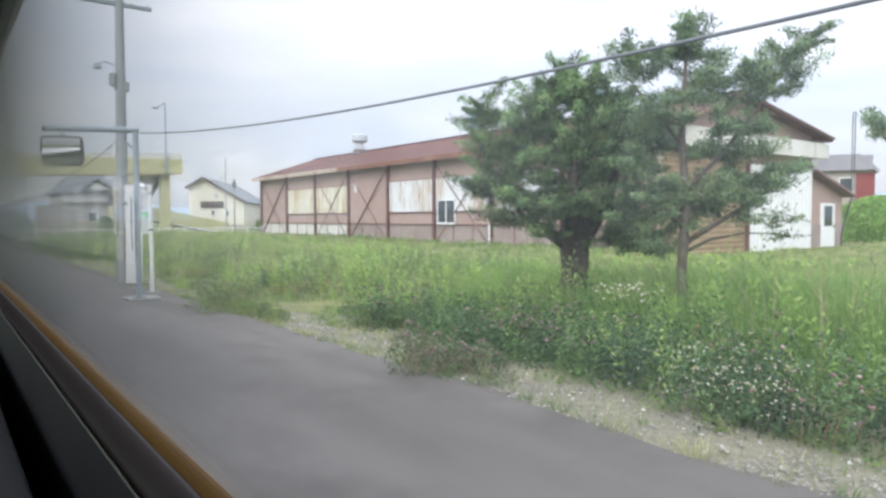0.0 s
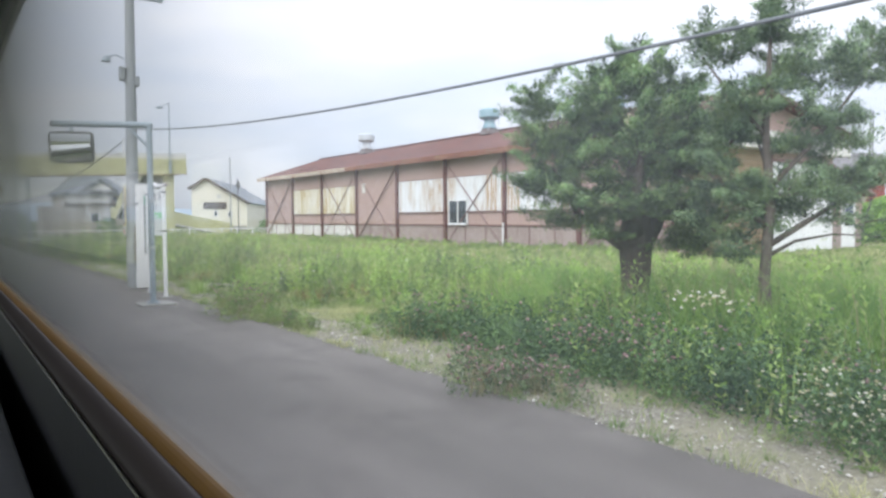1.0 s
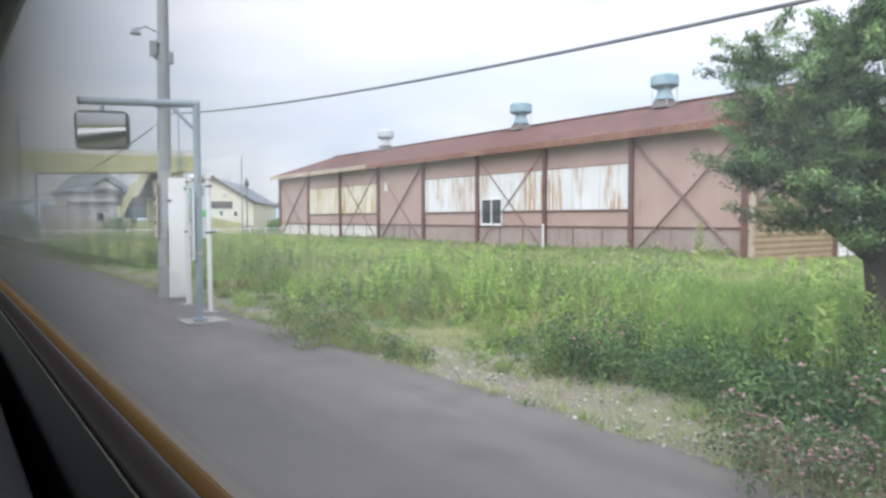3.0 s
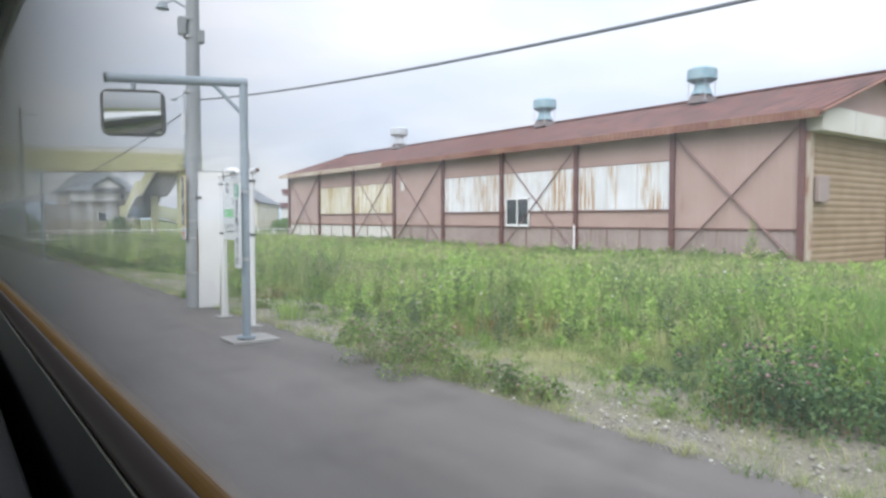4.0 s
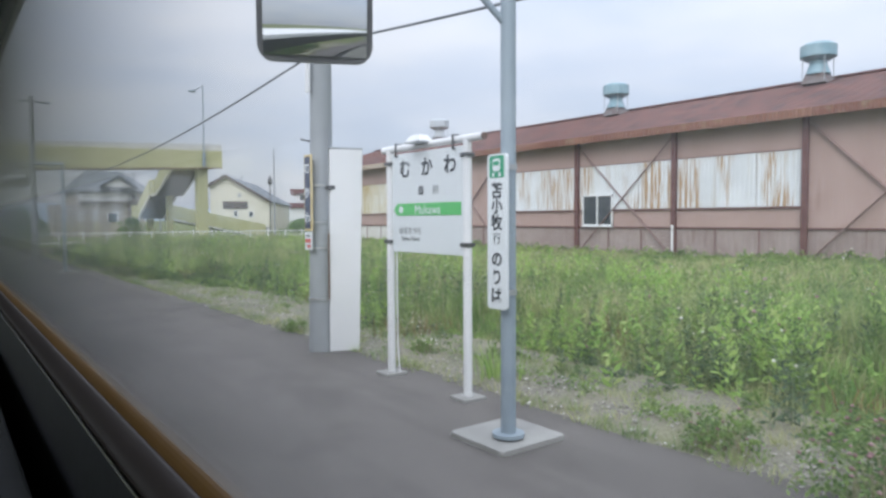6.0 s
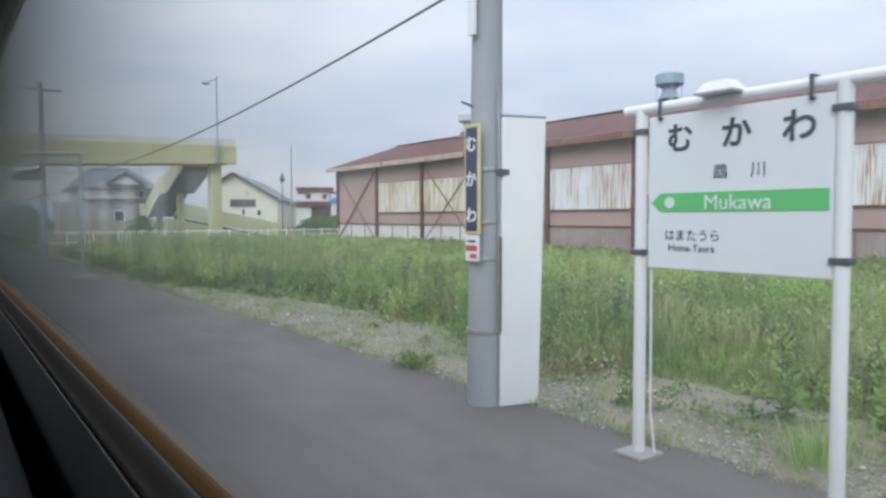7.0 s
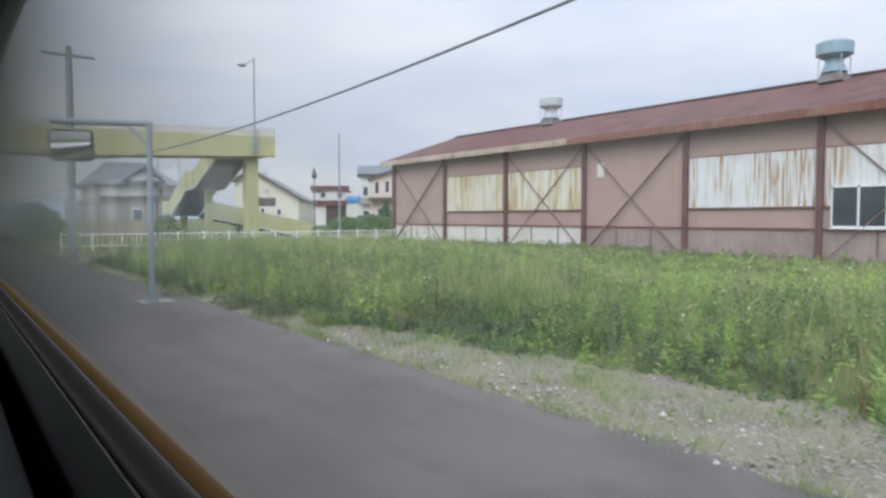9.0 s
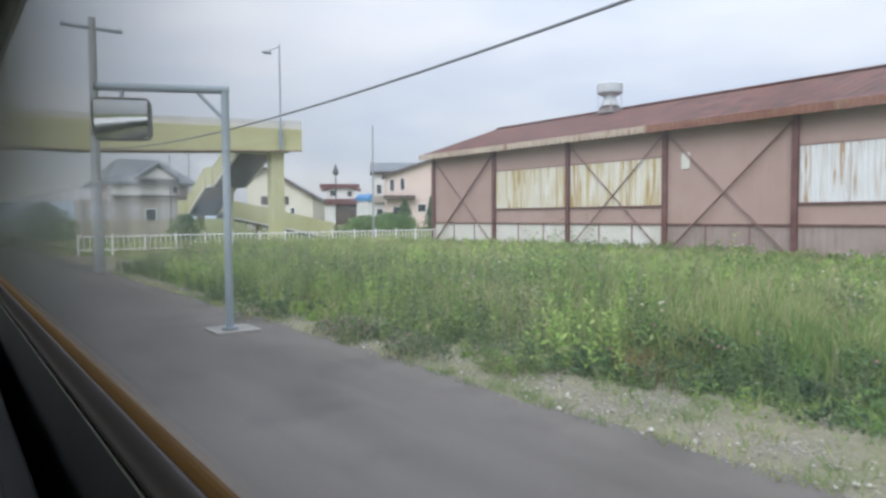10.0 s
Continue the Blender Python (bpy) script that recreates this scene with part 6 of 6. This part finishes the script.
# reddish sorrel patches at the meadow's edge
c = scatter(420, 4.7, 6.6, 0.5, 45)
c = c[(c[:, 0] > verge(c[:, 1]) - 0.05) & (soft(c, 2.1, 1.9, 1.3) > 0.76)]
k = np.repeat(np.arange(len(c)), 26)
p = c[k] + rng.normal(size=(len(k), 2)) * 0.10
sorrel = blades(p, rng.uniform(0.15, 0.5, len(p)), rng.uniform(0.006, 0.012, len(p)))
raw_mesh("sorrel_patch", *sorrel, "russet", "reddish brown sorrel stems at the meadow edge", "weeds")

# tall single weeds with long leaves
spire = thing("tall_weed", (6.0, 22.6, 0.1), "tall pale green weed with long upright leaves", "weed", "tall weeds in the meadow edge")
n = 46
a = np.arange(n) * 2.4
z = np.linspace(0.02, 0.72, n)
c = np.stack((np.cos(a) * 0.09 * (1.1 - z), np.sin(a) * 0.09 * (1.1 - z), z), 1)
out_dir = np.stack((np.cos(a), np.sin(a), np.full(n, 0.8)), 1)
v, f, q = leaves(c, np.linspace(0.24, 0.07, n), 0.28, 0.0, out_dir * 3)
raw_mesh("leaves", v, f, q, "grass", kind="", parent=spire)
part("stem", rods(((0, 0, -0.05), (0, 0, 0.74), 0.010, 0.004), seg=6), "weed", spire)
for i in range(34):
    y = 1.5 + i * 1.2 + rng.uniform(-0.5, 0.5)
    x = float(verge(np.array([y]))[0]) + rng.uniform(0.15, 2.2)
    copy_thing(spire, pose(x, y, float(height(x, y)), 0, rng.uniform(-6, 6), rng.uniform(0, 360)) @ Matrix.Scale(rng.uniform(0.6, 1.0), 4))

copy_thing(spire, pose(21.4, 17.1, float(height(21.4, 17.1))) @ Matrix.Scale(1.9, 4))


def clump_thing(x, y, r, h, n, size, label, flowers="clover", share=0.05, leaf="weed_dark"):
    """A single bushy weed: leaves under one thing, its flower heads beside them."""
    ob = thing("weed_clump", (x, y, 0), label, "weed", "weed clumps at the platform edge")
    a, q, zz = rng.uniform(0, math.tau, n), np.sqrt(rng.uniform(0, 1, n)), rng.uniform(0.02, 1, n)
    sp = np.sqrt(np.clip(1.02 - zz ** 2, 0.04, 1))
    k = 9                                     # several shoots of uneven height make the outline ragged
    sub = np.stack((rng.normal(size=k) * r * 0.45, rng.normal(size=k) * r * 0.75, rng.uniform(0.55, 1.2, k)), 1)
    i = rng.integers(0, k, n)
    c = np.stack((sub[i, 0] + np.cos(a) * q * r * 0.55 * sp, sub[i, 1] + np.sin(a) * q * r * 0.55 * sp, zz * h * sub[i, 2]), 1)
    v, f, s = leaves(c, rng.uniform(0.6, 1.2, n) * size)
    raw_mesh("leaves", v, f, s, leaf, kind="", parent=ob)
    fl = c[(rng.uniform(size=n) < share) & (zz > 0.3)]
    if len(fl):
        v, f, s = buds(fl + [0, 0, 0.02], rng.uniform(0.012, 0.022, len(fl)))
        raw_mesh("flower_heads", v, f, s, flowers, kind="", parent=ob)
    m = rng.integers(0, n, n // 8)
    q = c[m]
    v, f, s = blades(q[:, :2] * 0.75, q[:, 2] + 0.06, np.full(len(q), 0.006), 0.0)
    raw_mesh("stems", v, f, s, "dry", kind="", parent=ob)


clump_thing(4.10, 5.25, 0.40, 0.36, 3000, 0.045, "bushy weed with many dusty pink flowers on the gravel edge", share=0.13, leaf="weed_grey")
clump_thing(4.12, 11.45, 0.50, 0.48, 3200, 0.05, "bushy weed with faded pink flowers on the gravel edge", share=0.07, leaf="weed")
clump_thing(4.12, 12.9, 0.22, 0.24, 800, 0.045, "low green weed on the gravel edge", share=0.02, leaf="weed")
clump_thing(4.12, 10.6, 0.26, 0.28, 1000, 0.045, "low green weed on the gravel edge", share=0.02, leaf="weed")
clump_thing(4.12, 9.75, 0.26, 0.25, 1000, 0.045, "low green weed on the gravel edge", share=0.02, leaf="weed")
clump_thing(4.0, 19.2, 0.18, 0.16, 500, 0.045, "low green weed on the gravel edge", share=0.0, leaf="weed")
clump_thing(4.55, 16.9, 0.22, 0.20, 700, 0.04, "low weed with white flowers behind the white cabinet", "daisy", 0.10, "weed")
clump_thing(4.15, 32.1, 0.36, 0.30, 1400, 0.045, "bushy weed with faded pink flowers on the gravel edge", share=0.06, leaf="weed_grey")
clump_thing(4.15, 30.7, 0.34, 0.24, 1300, 0.045, "bushy weed with faded pink flowers on the gravel edge", share=0.05, leaf="weed_grey")
clump_thing(4.05, 34.3, 0.34, 0.30, 1200, 0.045, "dark bushy weed on the gravel edge", share=0.02)
clump_thing(4.10, 36.8, 0.32, 0.30, 1000, 0.045, "dark bushy weed on the gravel edge", share=0.02)
clump_thing(4.45, 29.4, 0.26, 0.20, 900, 0.045, "low green weed on the gravel edge", share=0.02, leaf="weed")
tuft = thing("grass_tuft", (4.35, 15.35, 0), "tall bright green grass tuft behind the name board", "grass")
o = rng.normal(size=(90, 2)) * 0.10
v, f, q = blades(o, rng.uniform(0.2, 0.5, 90), rng.uniform(0.008, 0.014, 90), 0.0, np.arctan2(o[:, 1], o[:, 0]))
raw_mesh("blades", v, f, q, "weed_bright", kind="", parent=tuft)


def build_tree(at, label, bark, leaf, limbs, pads, size, seed, dense=2.2, girth=1.0, spray=(0.26, 0.58)):
    """Trunk and limbs through points, and a crown of small leaves in lumpy pads. Local u runs to the right of the walk's view, v away from it."""
    global rng
    keep, rng = rng, np.random.default_rng(seed)
    tr = thing("tree", at, label, "tree", turn=-37)
    bm = bmesh.new()
    for pts, radii in limbs[:1]:
        tube(bm, pts, [r * girth for r in radii], 14)
    trunk = part("trunk", bm, bark, tr, smooth=True)
    for pts, radii in limbs[1:]:
        bm = bmesh.new()
        tube(bm, pts, [r * girth for r in radii], 8)
        part("limb", bm, bark, trunk, smooth=True)
    C, O, T = [], [], []
    for u, v, z, ru, rv, rz, n in pads:
        n = int(n * dense)
        k = max(5, n // 300)
        d = rng.normal(size=(k, 3))
        d /= np.linalg.norm(d, axis=1)[:, None]
        q = d * rng.uniform(0.40, 1.02, (k, 1)) * [ru, rv, rz] + [u, v, z]
        way = d * [1, 1, 0.55] + [0, 0, 0.38]           # sprays reach outwards, their ends a little up
        way /= np.linalg.norm(way, axis=1)[:, None]
        idx = rng.integers(0, k, n)
        along = rng.uniform(-0.5, 0.5, n) * rng.uniform(*spray, k)[idx]
        wide = (rng.uniform(0.030, 0.070, k)[idx] * (0.9 - along * 1.2))[:, None]
        C.append(q[idx] + way[idx] * along[:, None] + rng.normal(size=(n, 3)) * wide * [1.2, 1.2, 0.72])
        O.append(way[idx])
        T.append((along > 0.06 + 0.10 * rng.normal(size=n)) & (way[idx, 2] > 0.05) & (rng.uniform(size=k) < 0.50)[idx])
        tw = bmesh.new()
        for j in range(0, k, 3):
            s = np.array([u, v, z - rz * 0.5])
            rod(tw, tuple(s), tuple(q[j]), 0.011, 0.004, seg=5)
        part("twigs", tw, bark, trunk)
    C, O, T = np.concatenate(C), np.concatenate(O), np.concatenate(T)
    for name, which, tone in (("crown", ~T, leaf), ("young_shoots", T, leaf + "_tips")):       # dark older leaves; up-reaching ends coloured pale, as new growth and as if lit
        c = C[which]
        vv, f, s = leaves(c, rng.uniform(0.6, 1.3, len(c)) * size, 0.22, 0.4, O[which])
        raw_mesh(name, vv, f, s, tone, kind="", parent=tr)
    rng = keep
    return tr


build_tree((6.79, 6.1, -0.05), "squat evergreen tree with a thick dark trunk and dense crown", "bark", "yew",
           [([(0.0, 0, 0), (0.0, 0, 0.45), (0.02, 0, 0.95), (0.0, 0, 1.35), (0.02, 0, 1.9), (0, 0, 2.6)], [0.27, 0.215, 0.205, 0.23, 0.15, 0.06]),
            ([(-0.06, 0, 1.2), (-0.36, 0.0, 1.42), (-0.7, -0.1, 1.62), (-1.0, -0.1, 2.2)], [0.10, 0.075, 0.055, 0.02]),
            ([(0.08, 0, 1.2), (0.28, 0.1, 1.5), (0.55, 0.2, 2.0), (0.7, 0.2, 2.6)], [0.13, 0.10, 0.07, 0.03]),
            ([(0, 0.05, 1.3), (0.05, 0.4, 1.8), (0.1, 0.6, 2.4)], [0.12, 0.08, 0.03]),
            ([(0, -0.05, 1.3), (-0.1, -0.4, 1.8), (-0.1, -0.6, 2.4)], [0.12, 0.08, 0.03])],
           [(-1.14, 0, 3.02, 0.24, 0.3, 0.36, 1500), (-1.10, 0, 2.60, 0.34, 0.4, 0.34, 1900), (-0.62, 0, 2.80, 0.36, 0.45, 0.36, 2000), (-0.42, 0, 3.12, 0.40, 0.55, 0.34, 2600), (0.10, 0, 3.25, 0.48, 0.55, 0.36, 3200), (-0.18, 0, 3.48, 0.20, 0.3, 0.14, 600),
            (0.55, 0.1, 3.10, 0.34, 0.45, 0.30, 1700), (0.80, 0.1, 2.85, 0.26, 0.4, 0.26, 1100), (-0.9, -0.1, 2.25, 0.50, 0.6, 0.40, 3800), (0.0, -0.2, 2.5, 0.75, 0.8, 0.6, 6500), (0.75, 0.1, 2.40, 0.45, 0.6, 0.46, 3600), (-1.22, 0, 2.02, 0.30, 0.4, 0.2, 1300),
            (-0.65, -0.3, 1.82, 0.42, 0.5, 0.22, 2000), (-0.1, -0.5, 1.85, 0.45, 0.4, 0.25, 1900), (0.5, -0.2, 1.75, 0.45, 0.5, 0.26, 2000), (0.85, 0.1, 1.55, 0.34, 0.4, 0.24, 1100), (0.0, 0.6, 2.3, 0.8, 0.4, 0.6, 3000),
            (-0.80, -0.1, 1.62, 0.36, 0.4, 0.14, 900), (-0.55, -0.35, 1.50, 0.32, 0.25, 0.14, 800), (0.42, -0.2, 1.45, 0.34, 0.4, 0.20, 1000), (0.85, 0.1, 1.38, 0.38, 0.35, 0.28, 1300)],
           0.057, 11, 2.9, 0.84)
build_tree((6.85, 4.5, -0.26), "slim layered pine with open foliage pads", "bark_pale", "pine",
           [([(0, 0, 0), (0.02, 0, 0.6), (-0.02, 0, 1.2), (0.03, 0, 1.9), (-0.03, 0, 2.7), (0.0, 0, 3.5), (0.02, 0, 3.9)], [0.13, 0.10, 0.09, 0.078, 0.06, 0.035, 0.012]),
            ([(0, 0, 1.5), (0.35, 0, 1.72), (0.75, 0.05, 1.95), (1.15, 0.05, 2.25)], [0.055, 0.045, 0.032, 0.012]),
            ([(0, 0, 1.7), (-0.3, 0, 1.95), (-0.6, 0.1, 2.3)], [0.05, 0.04, 0.015]),
            ([(0.02, 0, 2.1), (0.4, 0, 2.5), (0.8, 0, 3.0), (1.15, 0, 3.5)], [0.05, 0.038, 0.025, 0.01]),
            ([(0, 0, 2.6), (-0.35, 0, 3.0), (-0.7, 0, 3.45)], [0.04, 0.03, 0.01]),
            ([(0, 0, 1.4), (0.4, 0.2, 1.55), (0.8, 0.2, 1.62), (1.25, 0.25, 1.6)], [0.035, 0.025, 0.018, 0.008]),
            ([(0, 0, 2.3), (0.1, 0.5, 2.7)], [0.04, 0.015])],
           [(0.02, 0, 3.98, 0.14, 0.2, 0.20, 600), (0.10, 0, 3.70, 0.32, 0.4, 0.20, 1900), (0.20, 0, 3.42, 0.36, 0.4, 0.20, 1900), (0.08, 0, 3.20, 0.32, 0.35, 0.16, 1100), (-0.62, 0, 3.66, 0.26, 0.3, 0.14, 900), (-0.42, 0, 3.45, 0.30, 0.3, 0.16, 1200),
            (0.68, 0, 3.28, 0.26, 0.3, 0.16, 1100), (0.92, 0, 3.44, 0.30, 0.3, 0.16, 1300), (1.10, 0, 3.62, 0.26, 0.3, 0.15, 900), (1.34, 0, 3.84, 0.17, 0.25, 0.16, 600), (1.30, 0, 3.46, 0.22, 0.25, 0.08, 400), (1.05, 0, 3.26, 0.30, 0.25, 0.10, 700),
            (-0.20, 0, 2.98, 0.42, 0.4, 0.22, 1900), (-0.35, 0.1, 2.68, 0.44, 0.4, 0.24, 2000), (0.12, 0, 2.62, 0.34, 0.4, 0.20, 1300), (0.82, 0, 2.86, 0.38, 0.3, 0.13, 1500), (0.42, 0.1, 2.90, 0.30, 0.4, 0.26, 800), (0.62, 0.15, 2.52, 0.42, 0.4, 0.20, 900), (0.95, 0.1, 2.60, 0.30, 0.3, 0.12, 500), (0.10, 0.1, 1.88, 0.36, 0.4, 0.24, 1300), (-0.30, 0.1, 1.50, 0.34, 0.3, 0.16, 700),
            (-0.42, 0, 2.22, 0.38, 0.4, 0.30, 1900), (0.10, -0.1, 2.12, 0.42, 0.4, 0.22, 1900), (0.52, 0, 2.10, 0.46, 0.4, 0.20, 2300), (0.92, 0.05, 2.26, 0.38, 0.3, 0.14, 1500), (1.18, 0.05, 2.38, 0.20, 0.25, 0.10, 500), (0.45, 0.1, 1.86, 0.40, 0.3, 0.12, 900), (-0.45, 0.2, 1.78, 0.36, 0.3, 0.24, 1100),
            (1.1, 0.25, 1.78, 0.32, 0.2, 0.10, 260), (1.30, 0.25, 1.62, 0.16, 0.2, 0.08, 120), (-0.1, 0.2, 1.70, 0.36, 0.3, 0.18, 600)],
           0.056, 12, 1.9, 0.62, (0.16, 0.38))
build_tree((9.75, 3.0, -0.05), "slim pine with spreading branches", "bark_pale", "pine",
           [([(0, 0, 0), (0.0, 0, 1.2), (0.05, 0, 2.4), (0, 0, 3.9)], [0.12, 0.09, 0.07, 0.02]),
            ([(0, 0, 1.9), (-0.4, 0, 2.35), (-0.75, 0, 2.75)], [0.05, 0.03, 0.01])],
           [(-0.62, 0, 2.72, 0.26, 0.25, 0.14, 1100), (0.6, 0, 3.3, 0.4, 0.5, 0.4, 2200), (0.5, 0, 2.6, 0.5, 0.5, 0.3, 1800)],
           0.062, 13)


def bush(x, y, r, h, n, size, label, cone=False, leaf="far_green"):
    ob = thing("conifer" if cone else "bush", (x, y, -0.05), label, "conifer" if cone else "bush")
    zz = rng.uniform(0, 1, n)
    a, q = rng.uniform(0, math.tau, n), np.sqrt(rng.uniform(0, 1, n))
    sp = (1.02 - zz) if cone else np.sqrt(np.clip(1.02 - zz ** 2, 0.03, 1))
    lump = 1 + 0.22 * np.sin(3 * a + 5 * zz) + 0.12 * np.sin(7 * a - 9 * zz)
    c = np.stack((np.cos(a) * q * r * sp * lump, np.sin(a) * q * r * sp * lump, zz * h), 1)
    v, f, s = leaves(c, rng.uniform(0.6, 1.3, n) * size, 0.5)
    raw_mesh("crown", v, f, s, leaf if not cone else "yew", kind="", parent=ob)
    part("trunk", rods(((0, 0, 0), (0, 0, h * 0.6), 0.05 + 0.012 * h, 0.02), seg=8), "bark", ob)


bush(46.8, 95, 1.7, 4.0, 2600, 0.28, "dark green garden conifer", True)
bush(50.9, 95, 1.1, 4.2, 1600, 0.28, "dark green garden conifer", True)
bush(6.0, 80, 2.0, 2.7, 2200, 0.32, "dark garden bush beside the beige house")
bush(13.0, 70, 1.3, 1.8, 900, 0.25, "green bush under the footbridge stair")
for x, y, r, h in ((36.0, 86.0, 2.6, 1.7), (40.5, 88.5, 2.8, 2.0), (44.0, 92.0, 2.4, 1.8)):
    bush(x, y, r, h, 2200, 0.3, "low green garden bush beyond the railing fence")
for x, y, r, h in ((47, 17.8, 3.2, 2.6), (52, 19, 3.5, 3.0), (57, 18, 3.4, 2.8), (62, 21, 4.0, 3.4)):
    bush(x, y, r, h, 3600, 0.26, "broad pale green thicket beside the shed", leaf="lush_grass")
